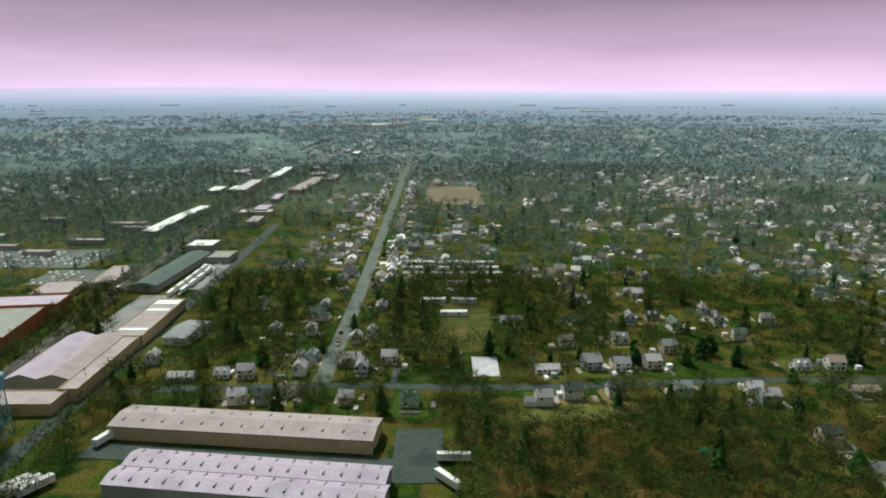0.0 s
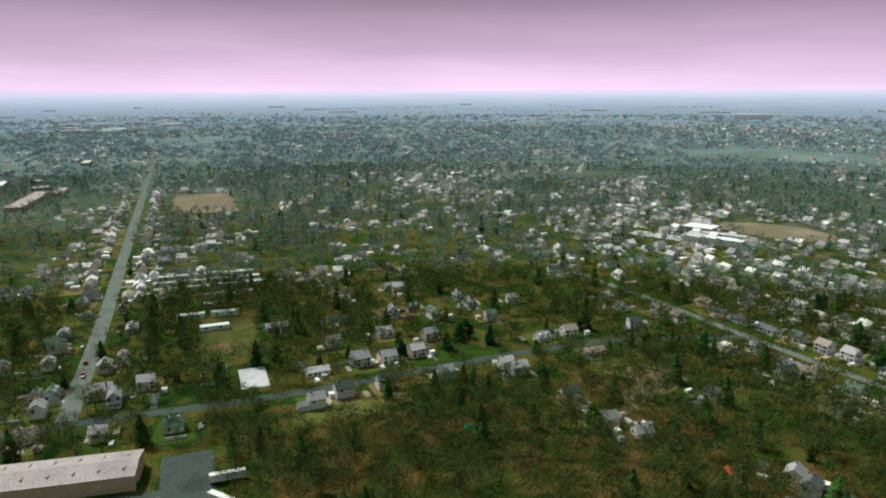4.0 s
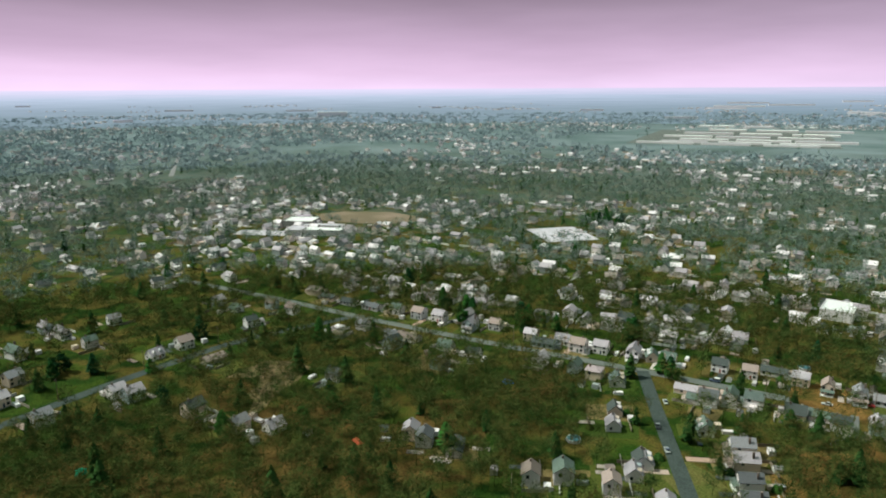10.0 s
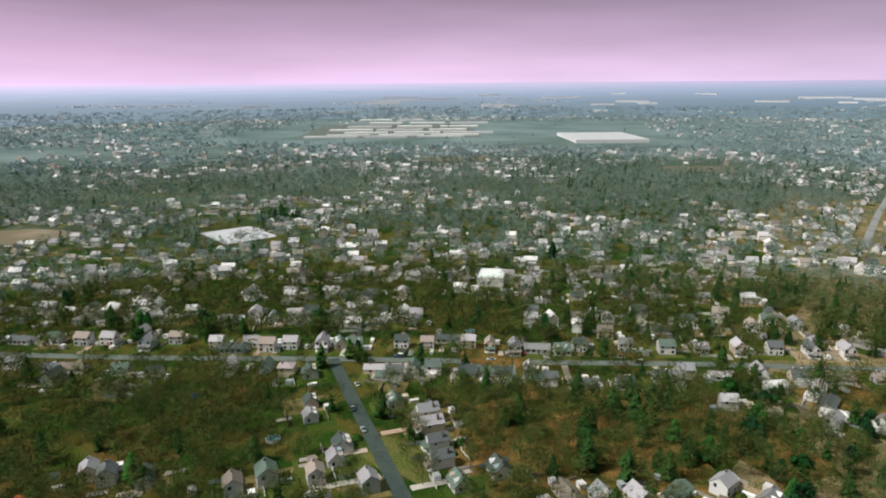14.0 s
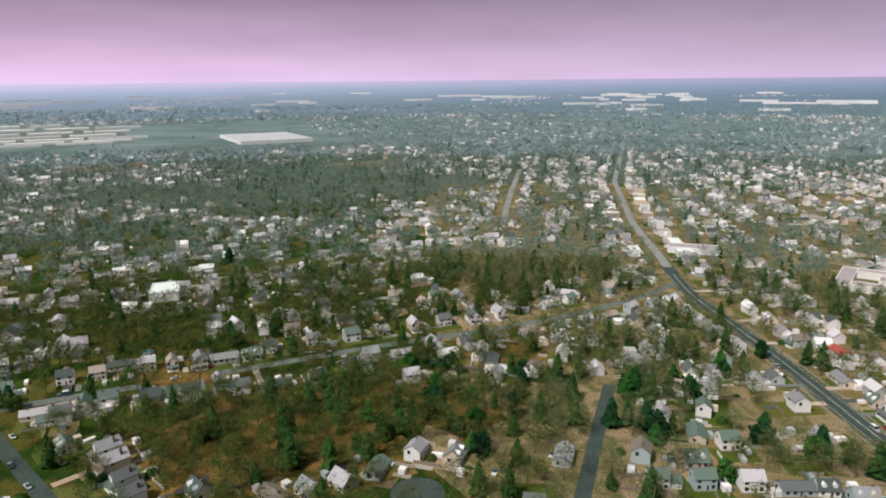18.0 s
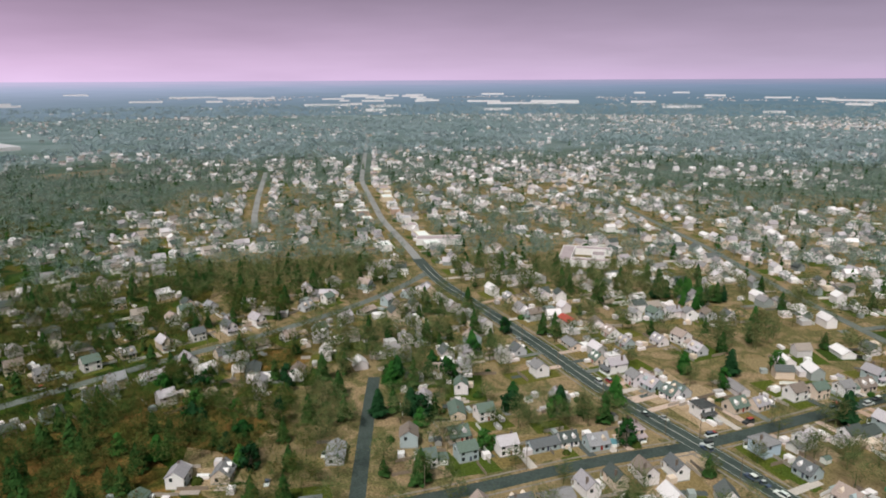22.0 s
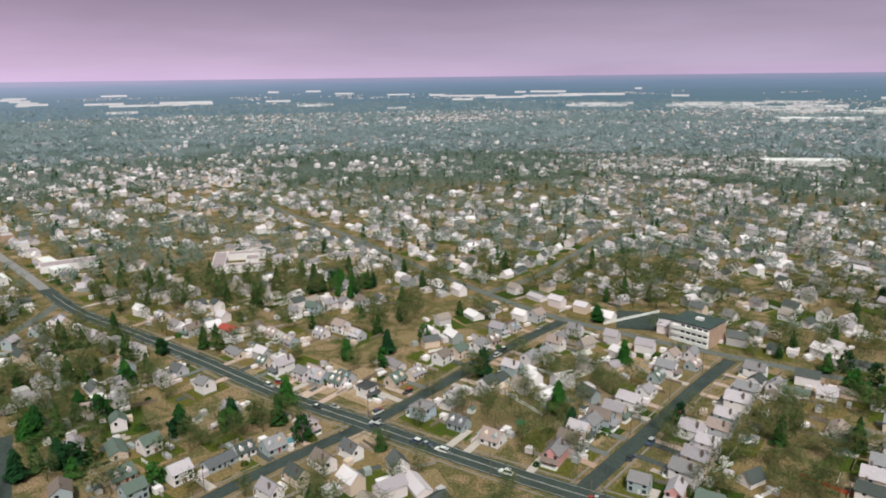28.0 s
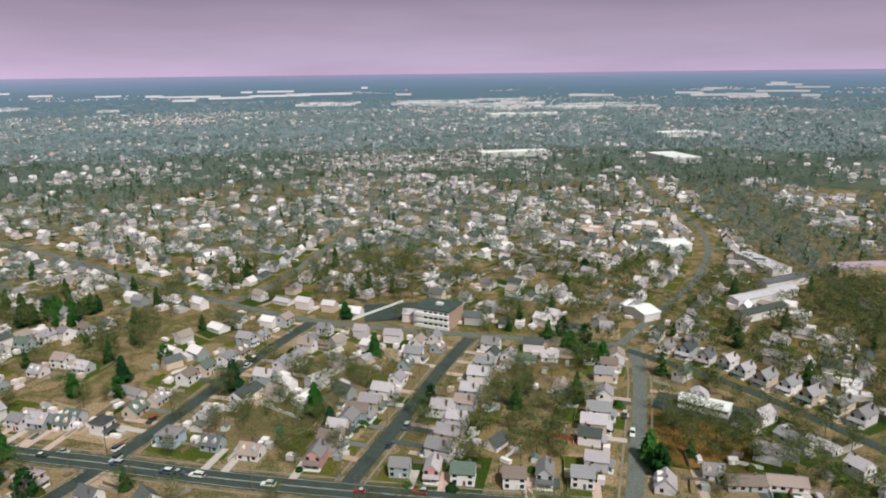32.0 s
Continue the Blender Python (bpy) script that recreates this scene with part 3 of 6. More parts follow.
arc = [(r * math.sin(radians(b)), r * math.cos(radians(b))) for r, bs in ((1, (0,)), (950, range(100, 232, 6))) for b in bs]
patch("ground", "garden", [(140, -60), (260, -70), (480, -150), (800, -190)] + [p for p in arc[1:] if p[1] < -230] + [(-230, -160), (-60, -130), (60, -130)], "dry straw-coloured and dull green gardens round the houses", "ground", 0.012, wobble=30)
cover = 0
for mkey, cx, cy, w, d, yaw, label in (
    ("straw_far", 12, 770, 60, 130, 0, "dry tan field beside the avenue"), 
    ("straw_far", 1065, 180, 70, 110, 10, "dry tan field at the edge of the woods"), ("straw_far", 970, -165, 60, 110, 12, "dry tan field beyond the houses"),
    ("field", 12, 331, 25, 60, 0, "brown grass field beside a play court"), ("lawn", 45, 232, 34, 16, 5, "bright lawn round a white house"),
    ("straw", 160, 216, 46, 26, 20, "bare brown yard under trees"), ("litter", 205, 5, 70, 60, 10, "wood floor of brown leaf litter"),
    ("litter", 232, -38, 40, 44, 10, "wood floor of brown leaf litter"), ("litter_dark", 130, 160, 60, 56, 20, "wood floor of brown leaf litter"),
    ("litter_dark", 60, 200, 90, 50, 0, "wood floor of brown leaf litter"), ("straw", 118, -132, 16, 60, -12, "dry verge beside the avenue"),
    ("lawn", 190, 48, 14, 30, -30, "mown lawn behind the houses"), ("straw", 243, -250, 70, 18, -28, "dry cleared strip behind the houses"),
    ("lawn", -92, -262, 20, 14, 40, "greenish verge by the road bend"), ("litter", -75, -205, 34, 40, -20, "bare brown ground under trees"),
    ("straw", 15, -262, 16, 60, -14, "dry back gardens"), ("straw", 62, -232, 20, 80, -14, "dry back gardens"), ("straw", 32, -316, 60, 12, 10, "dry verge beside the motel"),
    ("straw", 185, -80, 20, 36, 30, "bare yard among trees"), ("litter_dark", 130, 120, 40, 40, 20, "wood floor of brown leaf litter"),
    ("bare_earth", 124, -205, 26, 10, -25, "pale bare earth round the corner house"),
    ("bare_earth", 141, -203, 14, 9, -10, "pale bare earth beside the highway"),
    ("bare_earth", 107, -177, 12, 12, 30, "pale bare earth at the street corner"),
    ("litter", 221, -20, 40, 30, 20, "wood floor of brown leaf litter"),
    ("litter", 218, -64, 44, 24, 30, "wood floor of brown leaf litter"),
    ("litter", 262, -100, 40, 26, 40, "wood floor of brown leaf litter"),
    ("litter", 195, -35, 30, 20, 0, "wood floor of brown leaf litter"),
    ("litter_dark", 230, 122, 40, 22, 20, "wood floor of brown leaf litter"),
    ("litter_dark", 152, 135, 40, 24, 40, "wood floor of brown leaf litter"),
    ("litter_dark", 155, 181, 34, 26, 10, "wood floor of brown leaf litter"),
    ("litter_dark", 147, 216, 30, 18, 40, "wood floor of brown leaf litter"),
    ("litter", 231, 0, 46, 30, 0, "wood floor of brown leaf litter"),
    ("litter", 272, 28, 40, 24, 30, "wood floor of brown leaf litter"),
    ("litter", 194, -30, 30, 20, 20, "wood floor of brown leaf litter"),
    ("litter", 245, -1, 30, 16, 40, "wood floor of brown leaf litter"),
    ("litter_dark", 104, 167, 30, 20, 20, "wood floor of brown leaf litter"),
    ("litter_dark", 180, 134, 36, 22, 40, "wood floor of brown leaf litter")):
    cover += 1
    patch("ground", mkey, sized(cx, cy, w, d, yaw), label, "ground", 0.02 + 0.003 * cover, wobble=6)
    if cover < 6:
        mark_area(cx, cy, w, d, yaw)
oval = [(554 + 62 * math.cos(a) * 0.37 + 36 * math.sin(a) * 0.93, 526 - 62 * math.cos(a) * 0.93 + 36 * math.sin(a) * 0.37) for a in np.linspace(0, math.tau, 24, endpoint=False)]
patch("ground", "straw_far", oval, "oval tan playing field behind the school", "ground", 0.16, wobble=5)
mark_area(554 / K, 526 / K, 70 / K, 110 / K, 22)
circle = [(207 + 9.5 * math.cos(a), -52 + 9.5 * math.sin(a)) for a in np.linspace(0, math.tau, 28, endpoint=False)]
patch("yard", "asphalt", circle, "round asphalt turning circle at the street's end", "yard", 0.185)
mark_area(207 / K, -52 / K, 19 / K, 19 / K, 0)
for mkey, cx, cy, w, d, yaw, label in (
    ("asphalt", -8, 203, 16, 34, 0, "dark asphalt yard beside the warehouses"), ("asphalt", -62, 200, 110, 10, -6, "dark asphalt lane between the warehouses"),
    ("court", 18, 276, 11, 21, 0, "pale lilac paved court"), ("asphalt", 38, -327, 28, 26, 10, "asphalt car park of the motel"),
    ("asphalt", -84, -226, 34, 14, -25, "asphalt car park beside a low building"), ("grey_asphalt", -285, 470, 96, 54, 0, "grey car park beyond the railway"), ("grey_asphalt", -235, 420, 36, 36, 0, "grey car park beyond the railway"), ("court", 491, 255, 42, 52, -40, "pale car park near the road"),
    ("court", 352, 455, 18, 44, 28, "pale car park of the school"), 
    ("old_asphalt", -162, 350, 20, 60, 0, "pale littered yard behind the factory"), ("old_asphalt", -149, 425, 13, 66, 0, "pale yard beside the works"), ("grey_asphalt", 1690, 445, 500, 400, 12, "grey paved storage lots far off")):
    patch("yard", mkey, sized(cx, cy, w, d, yaw), label, "yard", 0.19 + 0.004 * (cover % 20))
    cover += 1
    if w < 100:
        mark_area(cx, cy, w, d, yaw)


# ---- houses ----
def window(parent, x, y, z, w, h, face):
    """A framed window let into a wall; face: 0 front, 1 right, 2 back, 3 left."""
    bm = boxed(-w / 2 - 0.12, w / 2 + 0.12, -0.07, 0.03, -0.12, h + 0.12)
    bm.faces.ensure_lookup_table()
    front = min(bm.faces, key=lambda q: q.calc_center_median().y)
    bmesh.ops.inset_individual(bm, faces=[front], thickness=0.12, depth=-0.03)
    front.material_index = 1
    bm.transform(pose(x, y, z, 0, 0, 90 * face))
    return part("window", bm, [M["frame"], M["pane"]], parent)


def gable_roof(bm, w, d, eave, rise, over=0.45, thick=0.22, cx=0.0, cy=0.0, along="x"):
    run = (d if along == "x" else w) / 2
    k = rise / run
    o = over
    prof = [(-run - o, eave - k * o), (0, eave + rise), (run + o, eave - k * o), (run + o, eave - k * o + thick), (0, eave + rise + thick), (-run - o, eave - k * o + thick)]
    prof = [(u + (cy if along == "x" else cx), z) for u, z in prof]
    span = (w if along == "x" else d) / 2 + o * 0.7
    mid = cx if along == "x" else cy
    # two slopes as one folded slab
    return prism(bm, prof, along, mid - span, mid + span)


def hip_roof(bm, w, d, eave, rise, over=0.5):
    a, b = w / 2 + over, d / 2 + over
    r = max(a - b, 0.3) if a > b else 0.0
    q = max(b - a, 0.3) if b >= a else 0.0
    base = [bm.verts.new(p) for p in ((-a, -b, eave), (a, -b, eave), (a, b, eave), (-a, b, eave))]
    low = [bm.verts.new((p.co.x, p.co.y, eave - 0.18)) for p in base]
    r0, r1 = bm.verts.new((-r, -q, eave + rise)), bm.verts.new((r, q, eave + rise))
    for i in range(4):
        bm.faces.new((low[i], low[(i + 1) % 4], base[(i + 1) % 4], base[i]))
    bm.faces.new(low[::-1])
    if a > b:
        for f in ((base[0], base[1], r1, r0), (base[1], base[2], r1), (base[2], base[3], r0, r1), (base[3], base[0], r0)):
            bm.faces.new(f)
    else:
        for f in ((base[0], base[1], r0), (base[1], base[2], r1, r0), (base[2], base[3], r1), (base[3], base[0], r0, r1)):
            bm.faces.new(f)
    bmesh.ops.recalc_face_normals(bm, faces=bm.faces)
    return bm


def gable_wall(bm, w, d, eave, rise, along="x", cx=0.0, cy=0.0):
    """Walls of a house with pointed gable ends."""
    if along == "x":
        return prism(bm, [(cy - d / 2, 0), (cy + d / 2, 0), (cy + d / 2, eave), (cy, eave + rise), (cy - d / 2, eave)], "x", cx - w / 2, cx + w / 2)
    return prism(bm, [(cx - w / 2, 0), (cx + w / 2, 0), (cx + w / 2, eave), (cx, eave + rise), (cx - w / 2, eave)], "y", cy - d / 2, cy + d / 2)


def make_house(kind, wall_key="siding", roof_key="shingle"):
    """One detached house, its front towards -y, at the origin."""
    h = new("house")
    W, R = M[wall_key], M[roof_key]
    if kind == "cape":
        w, d, eave, rise, along = 9.0, 7.6, 3.1, 3.3, "x"
    elif kind == "colonial":
        w, d, eave, rise, along = 8.8, 7.6, 5.3, 2.6, "x"
    elif kind == "ranch":
        w, d, eave, rise, along = 14.0, 7.6, 2.9, 1.9, "x"
    elif kind == "front":
        w, d, eave, rise, along = 6.8, 10.5, 5.2, 2.9, "y"
    else:
        w, d, eave, rise, along = 8.6, 8.6, 6.4 if roof_key == "darkroof" else 5.6, 1.7, "hip"
    if along == "hip":
        part("wall", boxed(-w / 2, w / 2, -d / 2, d / 2, 0, eave), W, h)
        roof = part("roof", hip_roof(bmesh.new(), w, d, eave, rise), R, h)
    else:
        part("wall", gable_wall(bmesh.new(), w, d, eave, rise, along), W, h)
        roof = part("roof", gable_roof(bmesh.new(), w, d, eave, rise, along=along), R, h)
    part("foundation", boxed(-w / 2 - 0.06, w / 2 + 0.06, -d / 2 - 0.06, d / 2 + 0.06, -0.2, 0.45), M["grey_wall"], h)
    door = part("door", boxed(0.2, 1.2, -d / 2 - 0.08, -d / 2 + 0.02, 0.45, 2.5), M["door"], h)
    part("chimney", boxed(w * 0.22, w * 0.22 + 0.9, -0.1 if along != "y" else d * 0.2, 0.6 if along != "y" else d * 0.2 + 0.8, eave, eave + rise + 1.0), M["chimney"], roof)
    levels = [1.3] if eave < 4 else [1.2, 3.8]
    for z in levels:
        for x in ((-w * 0.32, w * 0.32) if w < 12 else (-w * 0.36, -w * 0.14, w * 0.3)):
            window(h, x, -d / 2, z, 1.3, 1.4, 0)
        if z == levels[-1]:
            window(h, w / 2, -d * 0.18, z, 1.1, 1.4, 1)
            window(h, -w / 2, d * 0.18, z, 1.1, 1.4, 3)
            window(h, w * 0.2, d / 2, z, 1.3, 1.4, 2)
    if kind in ("front", "hip"):
        bm = boxed(-w / 2, w / 2, -d / 2 - 2.2, -d / 2, 0, 0.5)
        for x in (-w / 2 + 0.15, 0, w / 2 - 0.15):
            box(bm, x - 0.1, x + 0.1, -d / 2 - 2.15, -d / 2 - 1.95, 0.5, 2.8)
        porch = part("porch", bm, M["frame"], h)
        bm = prism(bmesh.new(), [(-d / 2 - 2.6, 2.75), (-d / 2 - 0.03, 3.5), (-d / 2 - 0.03, 3.7), (-d / 2 - 2.6, 2.92)], "x", -w / 2 - 0.3, w / 2 + 0.3)
        part("porch_roof", bm, R, porch)
    if kind == "cape":
        for x in (-w * 0.25, w * 0.25):
            bm = gable_wall(bmesh.new(), 1.7, 2.6, 5.0, 0.8, "y", x, -1.7)
            bmesh.ops.translate(bm, verts=[v for v in bm.verts if v.co.z < 0.1], vec=(0, 0, 3.3))
            gable_roof(bm, 1.7, 2.6, 5.0, 0.8, 0.2, 0.15, x, -1.7, "y")
            part("dormer", bm, [W, R], roof)
    if kind == "colonial" and wall_key == "white":
        part("wall", gable_wall(bmesh.new(), 5.2, 6.2, 2.7, 1.5, "x", w / 2 + 2.7, 0.6), W, h)
        part("roof", gable_roof(bmesh.new(), 5.2, 6.2, 2.7, 1.5, 0.3, 0.2, w / 2 + 2.85, 0.6, "x"), R, h)
        part("garage_door", boxed(w / 2 + 1.3, w / 2 + 4.3, -2.6, -2.48, 0.1, 2.3), M["frame"], h)
    return h


LABELS = {"cape": "small pale sided cape house with grey shingle roof and dormers", "colonial": "two-storey pale sided house with a grey shingle roof", "ranch": "long low single-storey house with a shallow shingle roof",
          "front": "narrow two-storey gable-fronted house with a porch", "hip": "square white two-storey house with a hipped dark roof and porch"}
LETTER = {"a": ("cape", "siding", "shingle"), "b": ("colonial", "siding", "shingle"), "c": ("ranch", "siding", "shingle"), "d": ("front", "siding", "shingle"), "e": ("hip", "white", "darkroof"),
          "r": ("ranch", "siding", "redroof"), "g": ("cape", "siding", "tealroof"), "t": ("colonial", "white", "tealroof"), "w": ("colonial", "white", "shingle"), "u": ("hip", "blue", "shingle"),
          "p": ("hip", "cream", "tan_roof"), "k": ("front", "pinkwall", "shingle")}
SPECIAL = {"r": "low house with a dark red shingle roof", "g": "small house with a green shingle roof", "t": "white house with a large green shingle roof", "w": "bright white two-storey house among lawns",
           "u": "pale blue square house with a grey hipped roof", "p": "cream house with a tan hipped roof on the street corner", "k": "salmon pink gable-fronted house by the highway"}
HOUSES = {
    'hwy_south': 'e148,-250 d279,-279 r262,-290 a314,-291 c235,-264 a213,-259 d200,-257 b185,-253 a177,-255 g166,-254 d369,-310',
    'hwy_north': 'p154,-211 a166,-187 a157,-194 b176,-164 b202,-175 b228,-183 t187,-134 b182,-149 b220,-225 a246,-235 w284,-244 d246,-186 a316,-217 a194,-212',
    'second_row': 'b243,-326 b236,-336 d231,-346 b223,-352 b215,-359 a209,-370 a218,-287 a209,-304 w203,-315 a189,-309 a233,-293',
    'avenue_east': 'a142,-266 a137,-275 w132,-297 b127,-307 w121,-319 a115,-330 a113,-353 b106,-375 g165,-259 a182,-258',
    'avenue_west': 'u116,-242 a98,-239 a81,-233 w109,-259 w100,-277 d95,-298 b91,-313 d84,-337 c88,-325 c98,-284',
    'street_east': 'k55,-230 d51,-251 b48,-257 d45,-264 d41,-273 d37,-284 w32,-296 w26,-343 a30,-317 a15,-338 d52,-241',
    'street_west': 'd6,-246 d3,-259 d0,-273 d-2,-285 d-6,-301 d-9,-315 w-13,-326 w-21,-324 c-29,-324 d9,-235',
    'hwy_row': 'b23,-223 k11,-222 b0,-219 b-18,-217 d-29,-220 b-42,-218 a-70,-216',
    'third': 'd-49,-246 d-52,-256 d-56,-267 w-61,-282 w-77,-325 c-50,-290 c-43,-293 a-42,-327',
    'fourth_row': 'd-101,-335 d-112,-334 d-119,-325 d-128,-320 d-132,-310 d-138,-301 d-146,-294 d-151,-284 d-159,-275 d-163,-265 w-103,-358 b-121,-371 w-101,-400',
    'fourth_near': 'd-122,-264 c-128,-248 c-137,-244 a-89,-224 c-98,-218 c-112,-218 c-103,-283 b-141,-226 a-184,-335 a-165,-350 a-192,-386 w-152,-371',
    'cul': 'c224,-41 w230,-57 a224,-71 d266,56 a228,21 c217,-4 a217,-16 a219,-28 d255,52 d242,47 d230,43 a275,73 a235,84 w305,81 t313,63 a313,46 b310,28 b309,6 c309,-9 a312,-29 a322,-53',
    'cul2': 'c209,-115 b204,-138 d257,-211 b270,-224 a247,-200 c212,-168 a195,-155 b287,-111 b287,-130 b298,-72',
    'second_far': 'b319,262 d321,224 b322,248 b330,212 c322,175 b328,157 b333,146 d336,129 a339,120 a341,112 b345,87 b346,73 c356,64 b351,51 d347,26 c350,14 a349,1 b356,-8 b377,-22 b360,-32 b360,-53',
    'second_near': 'c284,252 c285,242 a286,216 a287,198 p299,134 g299,122 w303,80 a322,-47 b329,-58',
    'spur': 'b200,112 b208,103 b212,86 b211,65 a235,83 a225,83 w198,160 b199,168 c201,147 a269,110 a256,105 a217,34',
    'east_lane': 'c199,304 w246,334 a183,333 b201,334 w46,293 b60,300 b81,302 b77,334 b90,334 b107,338 b112,302 b146,303 b149,294 d138,394 d168,406 d166,422 b133,458 a100,372 b123,358 b157,258 b160,230 a169,218',
    'avenue_gardens': 'w-72,327 d-129,541 a-120,442 d-71,515 a-67,469 b-49,372 c-40,436 a-48,476 c-47,510 w-42,550 w-32,556 a-111,591 b-115,541 a-77,436 d-77,412 c79,407 c42,407 c-23,506 a-72,304 a-15,292 b-41,381',
    'north_rows': 'g-76,345 a-68,345 d-47,338 b-28,342 a-110,323 b-98,323 c-129,320 w-77,386 b-98,386 c-149,386 b-152,342 b76,336 c53,330 b91,332 b108,336 a129,465 w153,503 c91,452 b-44,293 b-82,294 b-94,294 d-41,329',
}
proto, placed = {}, []


def put_house(letter, x, y, yaw, scale=1.0):
    kind, wkey, rkey = LETTER[letter]
    m = pose(x, y, 0, 0, 0, yaw) @ Matrix.Diagonal((scale, scale, 1 + (scale - 1) * 0.7, 1))
    if letter not in proto:
        ob = proto[letter] = make_house(kind, wkey, rkey)
    else:
        ob = copy_thing(proto[letter], Matrix.Identity(4))
    ob.matrix_basis = m
    tagged(ob, SPECIAL.get(letter, LABELS[kind]), "house", "houses of the suburb")
    placed.append((x, y))
    mark(x, y, 6.5, 2)
    return ob


rnd = random.Random(7)
for row, text in HOUSES.items():
    for item in text.split():
        x, y = map(float, item[1:].split(","))
        gap, t = nearest_street(x, y)
        if gap < 10:
            x, y = x - math.sin(t) * (10 - gap), y + math.cos(t) * (10 - gap)
        put_house(item[0], x, y, math.degrees(t) + rnd.uniform(-4, 4), rnd.uniform(0.80, 0.97))


# the gaps in the near rows
more = 0
for key, off, step in (("middle_street", 15.5, 10.5), ("third_street", 15.0, 11.0), ("side_avenue", 16.5, 12.0), ("west_road", 14.0, 11.5), ("second_avenue", 17.0, 13.0)):
    line, width = ROAD_LINES[key]
    run = 0.0
    for i in range(1, len(line) - 1):
        d = line[i + 1] - line[i]
        run += float(np.hypot(*d))
        if run < step:
            continue
        run = 0.0
        d = d / np.hypot(*d)
        for side in (-1, 1):
            x, y = line[i] + np.array([-d[1], d[0]]) * side * (off + rnd.uniform(-1.5, 1.5))
            near = min(math.hypot(x - p, y - q) for p, q in placed)
            gap, t = nearest_street(x, y)
            if near > 9.6 and gap > 12 and more < 62 and not (x < -66 and y > -300) and 175 < math.hypot(x, y) < 460 and rnd.random() < 0.85:
                put_house("d" if key in ("middle_street", "third_street", "west_road") else rnd.choice("abcd"), x, y, math.degrees(t), rnd.uniform(0.78, 0.92))
                more += 1


def bearing(x, y):
    return (math.degrees(math.atan2(x, y)) + 360) % 360


WOODS = ((-186, 290, 7, 70), (-191, 410, 8, 90), (-100, 232, 70, 6), (60, 205, 75, 42), (120, 165, 52, 40), (205, 5, 42, 42), (235, -38, 36, 30), (150, 215, 40, 22), (215, 140, 34, 42), (180, 110, 34, 22), (-70, 232, 90, 8), (-150, 225, 20, 24), (205, -60, 30, 24),
         (300, -120, 44, 46), (350, -170, 50, 50), (330, 130, 46, 70), (-75, -205, 18, 18), (-20, -215, 11, 28), (-165, -260, 30, 40), (60, 340, 30, 60), (240, -290, 40, 20), (320, 260, 60, 60),
         (392, -150, 46, 58), (398, -205, 40, 34), (385, -310, 34, 26), (320, -330, 46, 24), (412, -378, 40, 24), (155, -284, 14, 26), (-60, -730, 70, 26), (0, -810, 80, 24), (130, -820, 90, 22), (260, -760, 70, 20), (75, 540, 26, 70), (180, 240, 40, 20), (330, 45, 24, 26), (120, 620, 80, 22), (-20, 640, 18, 60), (330, 620, 90, 24), (560, 120, 30, 90), (640, -40, 40, 70), (700, -170, 60, 40))


def in_woods(x, y):
    return any(((x / K - cx) / a) ** 2 + ((y / K - cy) / b) ** 2 < 1 for cx, cy, a, b in WOODS)


def in_closed_woods(x, y):
    return any(((x / K - cx) / a) ** 2 + ((y / K - cy) / b) ** 2 < 1 for cx, cy, a, b in WOODS[22:])


def house_share(x, y):
    """How densely an area is built up, by sight: woods in the near north-east and east, close rows in the south."""
    r, b = math.hypot(x, y), bearing(x, y)
    n = noise.noise(Vector((x / 160, y / 160, 5.5))) * 0.5 + noise.noise(Vector((x / 420, y / 420, 1.5))) * 0.5
    base = (0.31 if r < 700 else 0.40) if b < 60 or b > 330 else ((0.34 if r < 450 else 0.46) if b < 110 else (0.51 if b < 222 else 0.25))
    if 150 < b < 222 and r < 900:
        base += 0.16
    if r > 900:
        base *= 0.8
        n *= 2.0
    return base + 0.7 * n


SECTORS = ((-42, 40, 0), (40, 108, 97), (108, 150, -25), (150, 222, -31), (222, 318, 0))
far_house, fill, extra = [], random.Random(21), 0
for key, r0, r1, off in (("far_highway", 300, 1500, 17), ("back_avenue", 340, 800, 17), ("south_road", 360, 900, 18), ("far_avenue", 480, 1500, 17), ("far_road", 500, 1100, 17), ("highway", 300, 460, 19), ("branch_road", 300, 900, 16)):
    line, width = ROAD_LINES[key]
    run = 0.0
    for i in range(1, len(line) - 1):
        d = line[i + 1] - line[i]
        run += float(np.hypot(*d))
        if run < 16 or not r0 < math.hypot(*line[i]) < r1:
            continue
        run = fill.uniform(-3, 3)
        d = d / np.hypot(*d)
        for side in (-1, 1):
            x, y = line[i] + np.array([-d[1], d[0]]) * side * (off + fill.uniform(-2, 3))
            t = math.atan2(d[1], d[0]) + (0 if side > 0 else math.pi)
            if fill.random() < 0.86 and not is_taken(x, y):
                far_house.append((float(x), float(y), t, fill.choice("abcd" if key != "far_highway" else "bccc")))
                mark(x, y, 5, 2)
